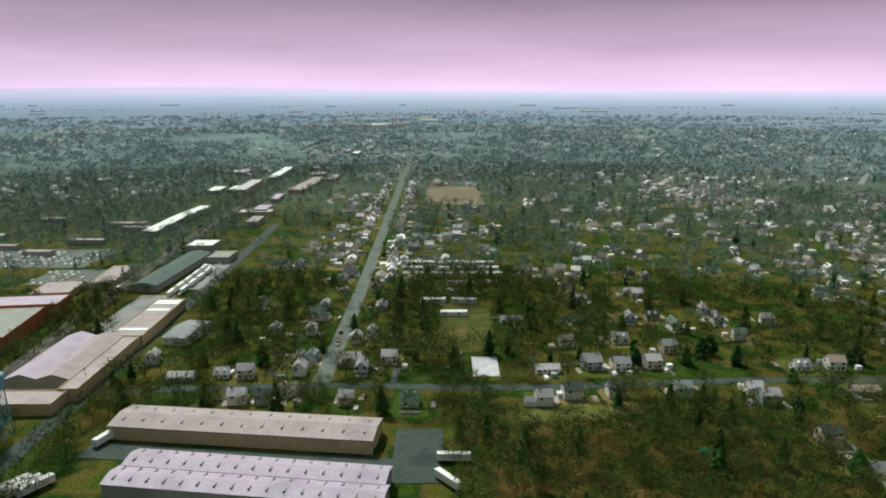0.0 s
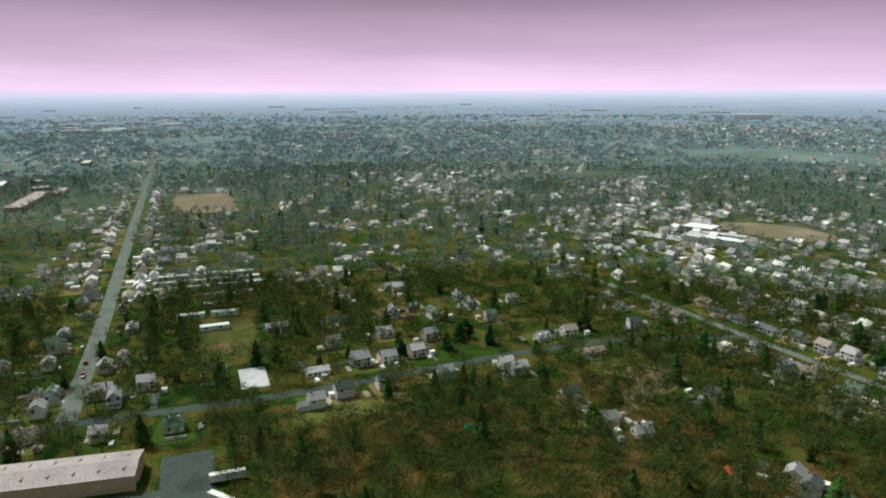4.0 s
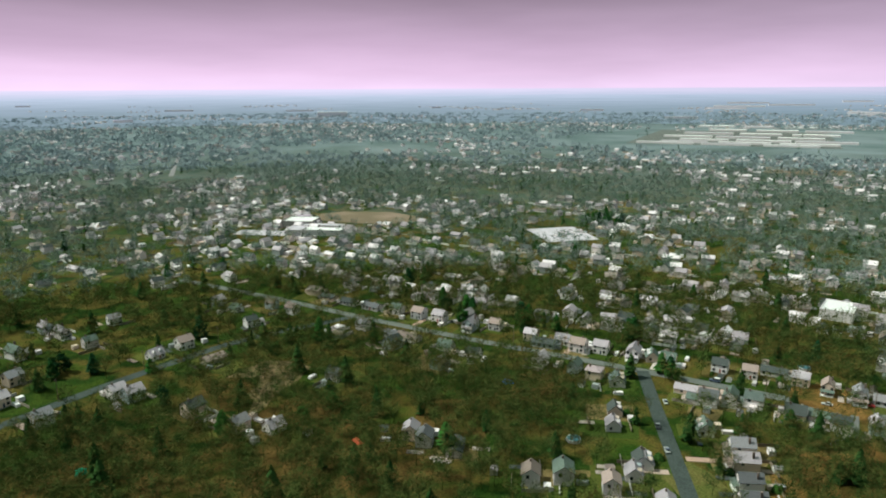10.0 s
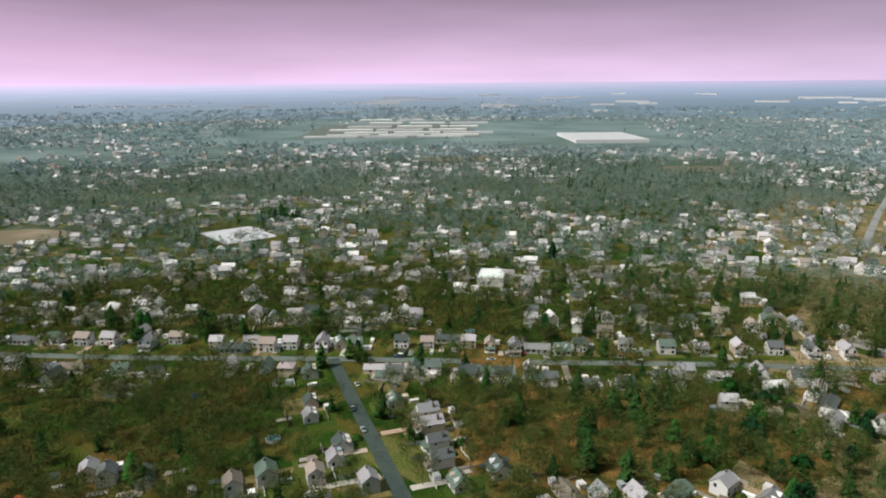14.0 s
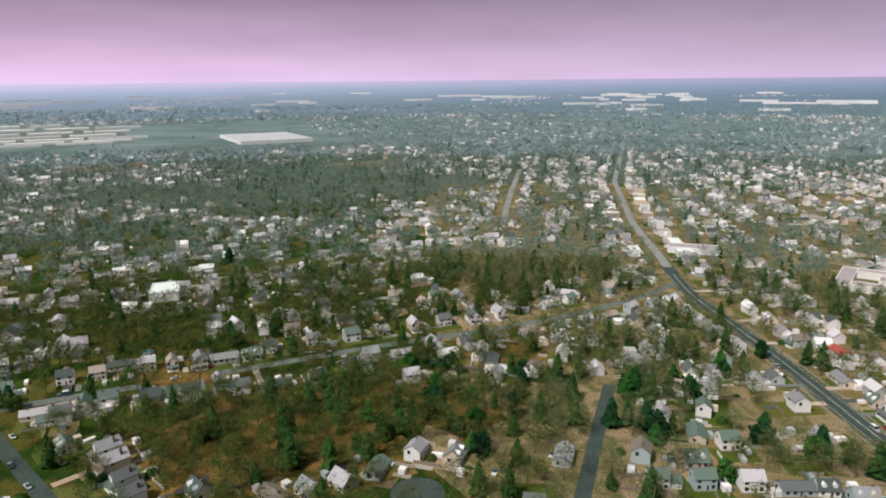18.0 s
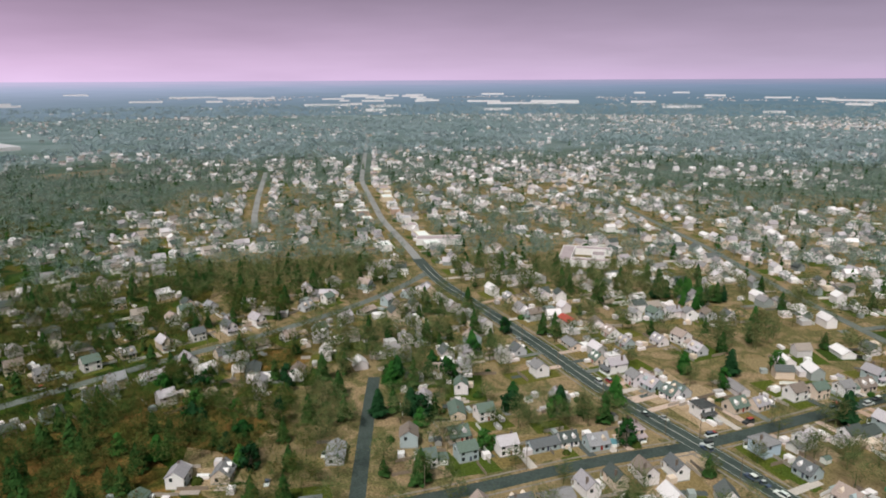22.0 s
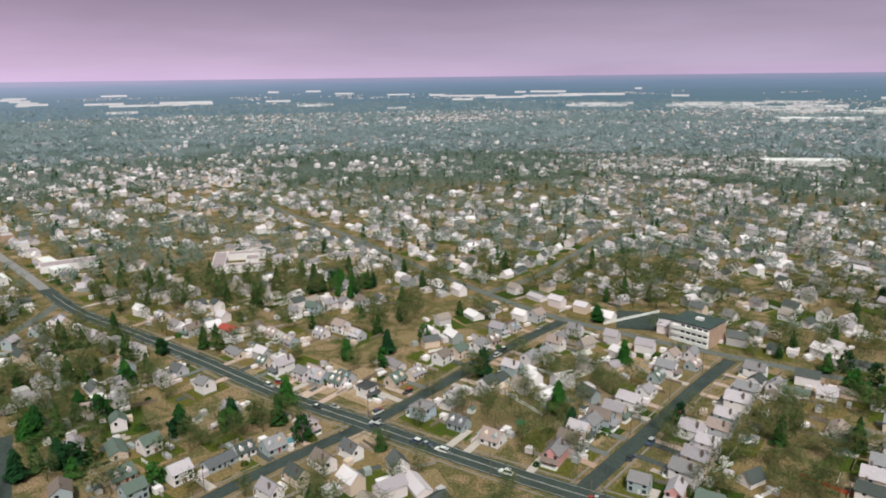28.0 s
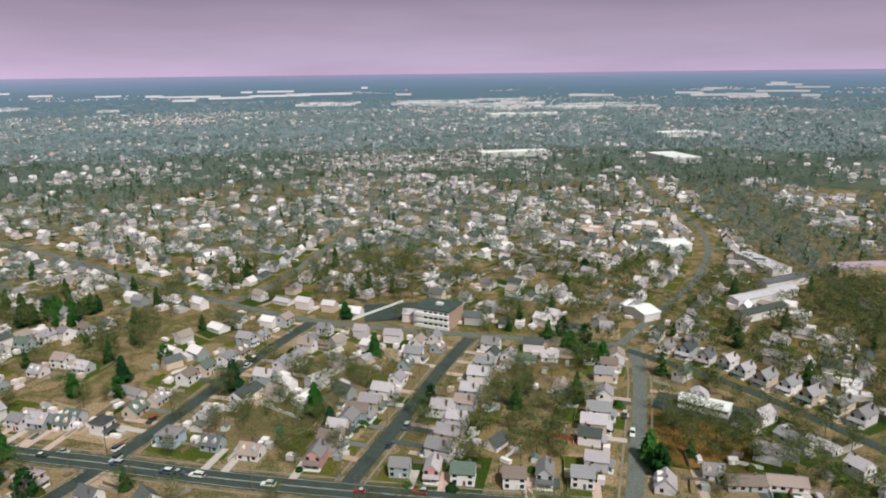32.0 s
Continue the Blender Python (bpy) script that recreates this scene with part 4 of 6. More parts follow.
for b0, b1, turn in SECTORS:
    c, s = math.cos(radians(turn)), math.sin(radians(turn))
    for gi in range(-224, 225):
        for gj in range(-121, 122):
            # house lots along rows; rows lie in pairs across a street
            u, v = gi * 13.0 + fill.uniform(-4, 4), gj * 24.0 + (4 if gj % 2 else -4) + fill.uniform(-8, 8)
            x, y = c * u - s * v, s * u + c * v
            r, b, chance = math.hypot(x, y), bearing(x, y), fill.random()
            kind = fill.choice("aabbcdd")
            if not b0 <= (b if b < 318 else b - 360) < b1 or r < 180 or r > 2900 or r > 1250 and fill.random() < 0.66:
                continue
            if b0 == 222 and r > 700 or (-400 < x < -180 and 0 < y < 1150 and r > 240 or y < 0 and -40 < x - (-200 + y * 0.12) < 40):
                continue
            if 20 < b < 110 and r < 305 or (r < 330 and in_woods(x, y)) or in_closed_woods(x, y) or b < 24 and r < 262 or chance > house_share(x, y) or any(is_taken(x + p, y + q) for p, q in ((0, 0), (5, 0), (-5, 0), (0, 5), (0, -5))):
                continue
            if x < 4 and 190 < y < 290 or x < -116 and 150 < y < 860 or 1500 < x < 2620 and -220 < y < 1000:
                continue
            yaw = turn + (0 if gj % 2 else 180) + fill.choice((0, 0, 90)) + fill.uniform(-12, 12)
            if b0 < 222 and r < 470 and extra < 16:
                extra += 1
                put_house(kind, x, y, yaw, fill.uniform(0.80, 0.95))
            else:
                far_house.append((x, y, radians(yaw), kind))
            if r < 1400:
                mark(x, y, 3.2, 2)


def joined_houses(name, items, label):
    """Far houses in one mesh: walls with gables, and roofs with eaves."""
    V, Q, S, base = [], [], [], 0
    dims = {"a": (9, 7.6, 3.1, 3.2), "b": (9, 7.6, 5.3, 2.7), "c": (14, 7.6, 2.9, 1.9), "d": (10.5, 6.8, 5.2, 2.9)}
    for x, y, t, kind in items:
        w, d, e, r = (fill.uniform(0.74, 1.0) * k for k in dims[kind])
        a, b, o = w / 2, d / 2, 0.4
        k = r / b
        pts = [(-a, -b, 0), (a, -b, 0), (a, b, 0), (-a, b, 0), (-a, -b, e), (a, -b, e), (a, b, e), (-a, b, e), (-a, 0, e + r), (a, 0, e + r),
               (-a - o, -b - o, e - k * o + .1), (a + o, -b - o, e - k * o + .1), (a + o, 0, e + r + .15), (-a - o, 0, e + r + .15), (a + o, b + o, e - k * o + .1), (-a - o, b + o, e - k * o + .1)]
        c, s = math.cos(t), math.sin(t)
        x, y, z0, k = far_off(x, y)
        V += [(x + (c * u - s * v) * k, y + (s * u + c * v) * k, z0 + z * k) for u, v, z in pts]
        Q += [[base + i for i in q] for q in ((0, 1, 5, 4), (2, 3, 7, 6), (1, 2, 6, 5), (3, 0, 4, 7), (5, 6, 9, 9), (7, 4, 8, 8), (10, 11, 12, 13), (13, 12, 14, 15))]
        S += [0, 0, 0, 0, 0, 0, 1, 1]
        base += 16
    me = bpy.data.meshes.new(name)
    me.from_pydata(V, [], [q if len(set(q)) == 4 else q[:3] for q in Q])
    me.materials.append(M["house_far"])
    me.materials.append(M["roof_far"])
    me.polygons.foreach_set("material_index", S)
    return tagged(new(name, me), label, "houses", kind="stuff")


# clusters of houses out on the rising land
for i in range(16000):
    b, r = radians(fill.uniform(-40, 214)), math.sqrt(fill.uniform(2350 ** 2, 6200 ** 2))
    x, y = r * math.sin(b), r * math.cos(b)
    if noise.noise(Vector((x / 520, y / 520, 7.7))) > 0.12 + 0.12 * fill.random() + (0.1 if r > 4200 else 0):
        far_house.append((x, y, fill.uniform(0, math.tau), fill.choice("bccd")))
joined_houses("far_houses", [h for h in far_house if math.hypot(h[0], h[1]) < 900], "rows of pale detached houses among bare trees")
joined_houses("far_houses", [h for h in far_house if math.hypot(h[0], h[1]) >= 900], "far pale specks of houses in the wooded distance")


# ---- the lawn or bare yard of each lot ----
for south_side in (False, True):
    V, Q = [], []
    lots = [(x, y, nearest_street(x, y)[1], "") for x, y in placed] + [h for h in far_house if math.hypot(h[0], h[1]) < 1000]
    for n, (x, y, t, _) in enumerate(lots):
        if (100 < bearing(x, y) < 240) != south_side:
            continue
        c, s, k = math.cos(t), math.sin(t), len(V)
        w, f, d = fill.uniform(6, 9), fill.uniform(7, 12), fill.uniform(9, 20)
        z = 0.01413 + 0.0004 * (n % 97)
        for u, v in ((-w, -f), (w, -f), (w, d), (-w, d)):
            u, v = u + fill.uniform(-1.5, 1.5), v + fill.uniform(-1.5, 1.5)
            V.append((x + c * u - s * v, y + s * u + c * v, z))
        Q.append([k, k + 1, k + 2, k + 3])
    tagged(new("lawns", raw_mesh("lawns", V, Q, [M["yard_south" if south_side else "yard_north"]])), "dry straw-coloured lawns and bare yards" if south_side else "dull green lawns and brown yards", "lawn", kind="stuff")


# ---- drives, sheds and cars round the farther houses, too small to pick apart ----
V, Q, S = [], [], []
for x, y, t, kind in far_house + [(x, y, nearest_street(x, y)[1], "") for x, y in placed]:
    if math.hypot(x, y) > 1100:
        continue
    for _ in range(4):
        w, d, h, slot = fill.choice(((1.8, 4.4, 1.4, 1), (9, 0.15, 1.4, 3), (0.15, 9, 1.4, 3), (3, 2.6, 2.2, 1), (2.6, 7, 0.2, 0)) if not kind else ((2.8, 11, 0.12, 0), (1.8, 4.4, 1.4, 1), (1.8, 4.4, 1.4, 1), (3, 2.6, 2.2, 1), (11, 0.15, 1.5, 2), (0.15, 11, 1.4, 3), (4, 5, 0.2, 0), (5.5, 6, 2.7, 1)))
        a, r = fill.uniform(0, math.tau), fill.uniform(7, 12)
        cx, cy, k = x + r * math.cos(a), y + r * math.sin(a), len(V)
        if is_taken(cx, cy, 1):
            continue
        c, s = math.cos(t), math.sin(t)
        V += [(cx + c * u * w / 2 - s * v * d / 2, cy + s * u * w / 2 + c * v * d / 2, z) for z in (0, h) for u, v in ((-1, -1), (1, -1), (1, 1), (-1, 1))]
        Q += [[k + i, k + (i + 1) % 4, k + 4 + (i + 1) % 4, k + 4 + i] for i in range(4)] + [[k + 4, k + 5, k + 6, k + 7]]
        S += [slot] * 5
tagged(new("garden_clutter", raw_mesh("garden_clutter", V, Q, [M["drive_far"], M["house_far"], M["frame"], M["fence"]], S)), "drives, sheds, fences and parked cars round the farther houses", "clutter", kind="stuff")

# ---- large buildings ----
shed_count = []


def shed(cx, cy, w, d, yaw, eave, rise, wall, roof, label, name="warehouse", vents=0, flat=False, category="building", doors=0):
    """A large building with a low gable or a flat roof behind a parapet."""
    h = new(name)
    shed_count.append(name)
    eave += 0.013 * (len(shed_count) % 17)
    cx, cy, w, d = cx * K, cy * K, w * K, d * K
    h.matrix_basis = pose(cx, cy, 0, 0, 0, yaw)
    if flat:
        front = part("wall", boxed(-w / 2, w / 2, -d / 2, d / 2, -0.1, eave), M[wall], h)
        roof_ = part("roof", boxed(-w / 2 + 0.4, w / 2 - 0.4, -d / 2 + 0.4, d / 2 - 0.4, eave - 0.3, eave + 0.12), M[roof], h)
        bm = bmesh.new()
        for a in ((-w / 2 - .05, w / 2 + .05, -d / 2 - .05, -d / 2 + .4), (-w / 2 - .05, w / 2 + .05, d / 2 - .4, d / 2 + .05), (-w / 2 - .05, -w / 2 + .4, -d / 2 + .4, d / 2 - .4), (w / 2 - .4, w / 2 + .05, -d / 2 + .4, d / 2 - .4)):
            box(bm, *a, eave - 0.2, eave + 0.6)
        part("parapet", bm, M[wall], roof_)
    else:
        front = part("wall", gable_wall(bmesh.new(), w, d, eave, rise), M[wall], h)
        roof_ = part("roof", gable_roof(bmesh.new(), w, d, eave, rise, 0.5, 0.3), M[roof], h)
    for i in range(vents):
        u = -w / 2 + (i + 0.5) * w / vents
        for v in (-d / 4, d / 4):
            z = eave + (0 if flat else rise / 2)
            part("roof_vent", boxed(u - 0.35, u + 0.35, v - 1.1, v + 1.1, z, z + 0.75), M["grey_wall"], roof_)
    for i in range(doors):
        u = -w / 2 + (i + 0.5) * w / doors
        part("loading_door", boxed(u - 1.6, u + 1.6, -d / 2 - 0.08, -d / 2 + 0.02, 0.2, 4.0), M["frame"], front)
    tagged(h, label, category)
    c, s = math.cos(radians(yaw)), math.sin(radians(yaw))
    for u in np.arange(-w / 2, w / 2 + 1, 4):
        for v in np.arange(-d / 2, d / 2 + 1, 4):
            mark(cx + c * u - s * v, cy + s * u + c * v, 4, 2)
    return h


shed(-66.4, 215.5, 90, 15.5, -6.5, 6.0, 1.6, "tan_wall", "tan_roof", "long tan warehouse with a weathered low-pitched roof", vents=13)
shed(-56.6, 177.9, 82.0, 9.8, -7.5, 5.5, 1.4, "grey_wall", "metal", "long warehouse with a pale lilac sheet-metal roof", vents=16)
shed(-55.7, 187.7, 80.3, 9.4, -7.5, 5.9, 1.4, "grey_wall", "metal", "long warehouse with a pale lilac sheet-metal roof", vents=15)
shed(-145.1, 327.9, 14.8, 57.4, 1, 6, 0, "tan_wall", "tan_roof", "long factory hall with a pinkish flat roof beside the frontage road", "factory", flat=True)
shed(-141.4, 270.5, 7.4, 57.4, 1, 5.8, 0, "tan_wall", "tan_roof", "narrow factory wing with a pinkish flat roof", "factory", flat=True)
shed(-164.3, 275.4, 49.2, 12.3, 91, 6, 2.4, "grey_wall", "metal", "factory hall with a lilac gabled roof", "factory")
shed(-151.9, 275.4, 49.2, 12.3, 91, 6, 2.4, "grey_wall", "tan_roof", "factory hall with a weathered gabled roof", "factory")
shed(-154.9, 236.1, 27.9, 12.3, 1, 5, 0, "tan_wall", "tan_roof", "low flat-roofed works building beneath the water tower", "factory", flat=True)
shed(-171, 428, 84, 15.5, 87, 5, 2.0, "grey_wall", "tealroof", "long works building with a green-grey roof by the railway", "factory")
shed(-174, 493, 19, 20, 0, 7, 0, "grey_wall", "metal_white", "flat white-roofed works building", "factory", flat=True)
shed(-151.6, 463.9, 14.8, 19.7, 0, 5, 0, "grey_wall", "grey_wall", "low grey works building with a flat roof", "factory", flat=True)
shed(-174, 640, 30, 16, 4, 5, 0, "tan_wall", "court", "works building with a pale pinkish flat roof", "factory", flat=True)
shed(-163, 838, 17, 120, -4, 5, 0, "pinkblock", "tan_roof", "long brick works with a pinkish roof beside the railway", "factory", flat=True)
shed(-225, 800, 14, 90, 2, 9, 0, "pinkblock", "court", "long brick block with a pale roof beside the railway", "factory", flat=True)
shed(-221, 950, 13, 130, 2, 6, 0, "grey_wall", "metal_white", "long white-roofed shed farther up the railway", "factory", flat=True)
shed(-165, 1500, 13, 150, 2, 7, 0, "white", "metal_white", "far white hall beside the railway", "factory", flat=True)
shed(-158, 1730, 13, 130, 2, 7, 0, "white", "metal_white", "far white hall beside the railway", "factory", flat=True)
shed(-212.3, 310.7, 29.5, 45.9, 8, 9, 0, "brick", "grey_wall", "red brick mill block with a flat grey roof", "mill", flat=True)
shed(-215.6, 344.3, 36.1, 18.0, 8, 9.6, 0, "brick", "metal", "brick block with a pale lilac flat roof", "mill", flat=True)
shed(-222.1, 385.2, 21.3, 26.2, 8, 4, 0, "tan_wall", "tan_roof", "low works building with a flat pinkish roof", "works", flat=True)
shed(-204.1, 414.8, 13.1, 42.6, 6, 4, 0, "tan_wall", "tan_roof", "low works building with a flat pinkish roof", "works", flat=True)
shed(-233, 606, 11, 124, -2, 5, 1.5, "grey_wall", "metal_white", "long white-roofed shed beside the railway", "shed")
shed(-121.3, 312.3, 11.5, 24.6, -8, 4.5, 1.6, "white", "shingle", "long white-walled shop with a grey roof", "shop")
for x, y, w, d in ((-177, 376, 16, 4), (-177, 412, 14, 5), (-177, 428, 16, 9)):
    part("skylight", boxed(x - w / 2, x + w / 2, y - d / 2, y + d / 2, 6.0, 6.5), M["metal_white"], bpy.data.objects["factory"]).matrix_parent_inverse = bpy.data.objects["factory"].matrix_basis.inverted()
shed(392, 44, 20, 15, 0, 6, 0, "white", "metal_white", "bright white flat-roofed building", "hall", flat=True)
shed(378, 410, 32, 12, -62, 5, 0, "white", "metal_white", "low white-walled school wing with flat roof", "school", flat=True)
shed(390, 424, 36, 9, -62, 5, 0, "white", "court", "school block with a pale lilac flat roof", "school", flat=True)
shed(391, 451, 26, 22, -62, 7, 0, "grey_wall", "metal_white", "grey school hall with a white flat roof", "school", flat=True)
shed(374, 436, 14, 26, -62, 4, 0, "white", "court", "white school wing with a flat roof", "school", flat=True)
shed(408, 470, 14, 16, -62, 4, 0, "white", "metal", "small school wing with a lilac roof", "school", flat=True)
shed(388, -290, 34, 13, 56, 4.5, 0, "white", "tan_roof", "long pale commercial block by the highway", "shop", flat=True)
for u, v, w, d in ((0, 13, 40, 8), (-16, -3, 8, 24), (16, -3, 8, 24), (2, -7, 12, 8)):
    t = radians(-52)
    shed(291 + math.cos(t) * u - math.sin(t) * v, -337 + math.sin(t) * u + math.cos(t) * v, w, d, -52, 4.5, 0, "white", "tan_roof", "flat-roofed white school wing round a court", "school", flat=True)
shed(-133, -452, 20, 18, 28, 6, 2.0, "white", "metal_white", "large white hall with a pale roof", "hall")
shed(-151, -346, 44, 8, 29, 5.5, 1.4, "white", "court", "long two-storey white apartment row", "apartment_block")
shed(-172, -372, 34, 7, 29, 5.5, 1.4, "white", "shingle", "white apartment row with a grey roof", "apartment_block")
shed(-176, -410, 12, 38, 12, 5, 0, "white", "court", "pale flat-roofed shop row by the road", "shop", flat=True)
shed(-141, -322, 30, 6, 29, 5, 1.4, "white", "shingle", "white row of flats", "apartment_block")
shed(-228, -398, 36, 12, 8, 6, 0, "tan_wall", "metal", "pale flat-roofed block by the railway", "shop", flat=True)
shed(-84, -322, 10, 15, 30, 4.5, 2.2, "white", "metal_white", "white hall with a pale pitched roof", "hall")
shed(-92, -500, 20, 24, 15, 3.6, 0, "pinkblock", "pinkblock", "low red brick building", "hall", flat=True)
shed(-84, -226, 17, 7, -30, 3.4, 1.4, "white", "metal_white", "low white shop building in a car park", "shop")
shed(-375, -1290, 90, 40, 15, 9, 0, "white", "metal_white", "large white warehouse in the distance", "warehouse", flat=True)
shed(-265, -930, 40, 70, 15, 9, 0, "white", "metal_white", "large white warehouse in the distance", "warehouse", flat=True)
shed(-58, -995, 100, 30, 15, 8, 0, "white", "metal_white", "pale commercial block in the distance", "warehouse", flat=True)
shed(-130, -1920, 190, 70, 10, 9, 0, "white", "metal_white", "far white warehouse roofs", "warehouse", flat=True)
shed(1465, -50, 200, 140, 12, 7, 0, "white", "court", "huge pale pinkish-roofed plant in the distance", "plant", flat=True)
for i in range(7):
    for j in (-1, 0, 1):
        u, v = 30 * i + 14 * i * i, 118 * j + 26 * (i % 3) + 6 * i
        shed(1455 + 0.98 * u + 0.19 * v, 400 + 0.19 * u - 0.98 * v, 92 + 7 * ((i + j) % 4), 16 + 4 * i, -78, 4.5, 0, "white", "metal_white" if (i + j) % 3 else "court", "long white-roofed storage row far off", "storage_row", flat=True)
far = random.Random(5)


def hillside_hall(b, d, w, deep, wall, roof, label, name="warehouse", tall=9.0):
    """A long pale hall set into the rising land far off, at this bearing and distance."""
    x, y, z, k = far_off(d * math.sin(radians(b)), d * math.cos(radians(b)))
    x1, y1, z1, _ = far_off((d + 60) * math.sin(radians(b)), (d + 60) * math.cos(radians(b)))
    slope = (z1 - z) / max(math.hypot(x1 - x, y1 - y), 1.0)
    w, deep = w * k, deep * k
    high = deep * slope + tall * k
    h = new(name)
    h.matrix_basis = pose(x, y, z - deep * slope / 2, 0, 0, -b + far.uniform(-7, 7))
    part("wall", boxed(-w / 2, w / 2, -deep / 2, deep / 2, -1.0, high), M[wall], h)
    part("roof", boxed(-w / 2 - 0.3, w / 2 + 0.3, -deep / 2 - 0.3, deep / 2 + 0.3, high, high + 0.5), M[roof], h)
    return tagged(h, label, "building")


hillside_hall(43.7, 3660, 150, 60, "white", "metal_white", "pale stadium stand far off", "stadium", 22)
for i in range(96):
    b, d = far.uniform(74, 205), far.choice((far.uniform(3000, 4600), far.uniform(4200, 6200), far.uniform(4200, 8200)))
    if 176 < b < 196 and d > 4600:
        d = far.uniform(2700, 3500)
    hillside_hall(b, d, far.choice((far.uniform(60, 160), far.uniform(150, 420))), far.uniform(26, 60), "white", "court" if i % 3 else "metal_white", "far pale warehouse roof near the horizon")
for i in range(16):
    hillside_hall(far.uniform(179, 187), far.uniform(2700, 3400), far.uniform(30, 90), far.uniform(20, 40), "white", "court" if i % 3 else "metal_white", "pale town-centre roof far off", "town_building", 12)
for i in range(14):
    hillside_hall(far.uniform(-9, 3), far.uniform(2650, 3700), far.uniform(30, 100), far.uniform(20, 40), "white", "court" if i % 3 else "metal_white", "pale town-centre roof far off", "town_building", 12)
for i in range(22):
    b, d = far.uniform(-42, 74), far.uniform(2800, 7000)
    hillside_hall(b, d, far.uniform(50, 190), far.uniform(20, 40), "white", "court" if i % 3 else "metal", "far pale roof in the wooded distance")
for i in range(11):
    shed(far.uniform(-370, -240), 385 + 22 * i + far.uniform(-6, 6), far.uniform(16, 34), far.uniform(7, 11), far.uniform(-4, 8), 4, 0, "grey_wall", far.choice(("metal", "court", "tan_roof")), "low pale-roofed workshop beyond the railway", "works", flat=True)
for i in range(22):
    y = far.uniform(540, 1900)
    x = -175 - y * 0.035 + far.choice((-1, 1)) * far.uniform(22, 70)
    shed(x, y, far.uniform(8, 15), far.uniform(16, 48), far.uniform(-4, 4), far.uniform(4, 7), 0, "grey_wall", far.choice(("metal", "metal_white", "tan_roof")), "pale flat-roofed works beside the railway", "works", flat=True)

line, width = ROAD_LINES["far_highway"]
run = 0.0
for i in range(1, len(line) - 1):
    d = line[i + 1] - line[i]
    run += float(np.hypot(*d))
    if run < 34 or not 455 < math.hypot(*line[i]) < 1150:
        continue
    run = far.uniform(-8, 6)
    d = d / np.hypot(*d)
    for side in (-1, 1):
        if far.random() < 0.6:
            off = side * far.uniform(17, 24)
            x, y = line[i] + np.array([-d[1], d[0]]) * off
            shed(x / K, y / K, far.uniform(10, 22), far.uniform(7, 11), math.degrees(math.atan2(d[1], d[0])), far.uniform(3.5, 5.5), 0, far.choice(("white", "cream", "pinkblock", "white")), far.choice(("court", "metal_white", "tan_roof")), "low flat-roofed shop beside the highway", "shop", flat=True)

# ---- motel: three storeys of brick ends and white galleries ----
motel = new("motel")
motel.matrix_basis = pose(17, -380, 0, 0, 0, -22.6) @ Matrix.Diagonal((0.97, 1.36, 1.2, 1))
part("wall", boxed(-11.5, 11.5, -7, 7, -0.1, 9.0), M["white"], motel)
for side in (-11.6, 11.5):
    part("end_wall", boxed(side, side + 0.1, -6.9, 6.9, -0.1, 8.95), M["pinkblock"], motel, "pinkish brick end wall")
motel_roof = part("roof", boxed(-11.8, 11.8, -7.3, 7.3, 9.0, 9.5), M["flat_roof"], motel, "flat dark roof")
for face in (1, -1):
    for k in range(3):
        part("gallery", boxed(-11.2, 9.5, 7.0 * face - 0.9, 7.0 * face + 0.9, 2.9 * k + 0.3, 2.9 * k + 1.7), M["frame"], motel, "white gallery front")
        for i in range(5):
            window(motel, -9.5 + 3.3 * i, 7.02 * face, 2.9 * k + 1.75, 1.8, 0.8, 2 if face > 0 else 0)
part("roof_unit", boxed(-3, 1, -1, 1, 9.5, 10.6), M["white"], motel_roof)
tagged(motel, "three-storey pale pink motel with white galleries and flat grey-green roof", "motel")
mark(17, -380, 14, 2)


# ---- trees ----
def bare_tree(seed, height, spread_, twigs, limbs=9):
    """A leafless tree: tapered trunk and limbs, and a crown of fine twigs with gaps."""
    r = random.Random(seed)
    tree = new("bare_tree")
    bm = bmesh.new()
    fork = height * r.uniform(0.28, 0.36)
    tube(bm, (0, 0, -0.3), (0, 0, fork), 0.30 * height / 13, 0.22 * height / 13, 6)
    tips = []
    for i in range(limbs):
        a = i * math.tau / limbs + r.uniform(-0.4, 0.4)
        out, up = spread_ * r.uniform(0.35, 0.95), height * r.uniform(0.62, 0.98)
        p0 = Vector((0, 0, fork * r.uniform(0.75, 1.0)))
        p1 = Vector((math.cos(a) * out * 0.45, math.sin(a) * out * 0.45, p0.z + (up - p0.z) * 0.5))
        p2 = Vector((math.cos(a) * out, math.sin(a) * out, up))
        tube(bm, p0, p1, 0.13, 0.09, 4)
        tube(bm, p1, p2, 0.09, 0.03, 4)
        for s in (0.35, 0.6, 0.85):
            tips += [p0.lerp(p1, s), p1.lerp(p2, s)]
        tips.append(p2)
    part("trunk", bm, M["bark"], tree)
    bm = bmesh.new()
    for i in range(twigs):
        p = r.choice(tips)
        q = p + Vector((r.gauss(0, 1), r.gauss(0, 1), r.gauss(0.55, 0.8))) * spread_ * 0.3
        w = r.uniform(0.045, 0.085)
        s = Vector((r.gauss(0, 1), r.gauss(0, 1), r.gauss(0, 0.4))).normalized() * w
        bm.faces.new([bm.verts.new(c) for c in (p - s, p + s, q)])
    part("crown", bm, M["twig"], tree)
    return tree


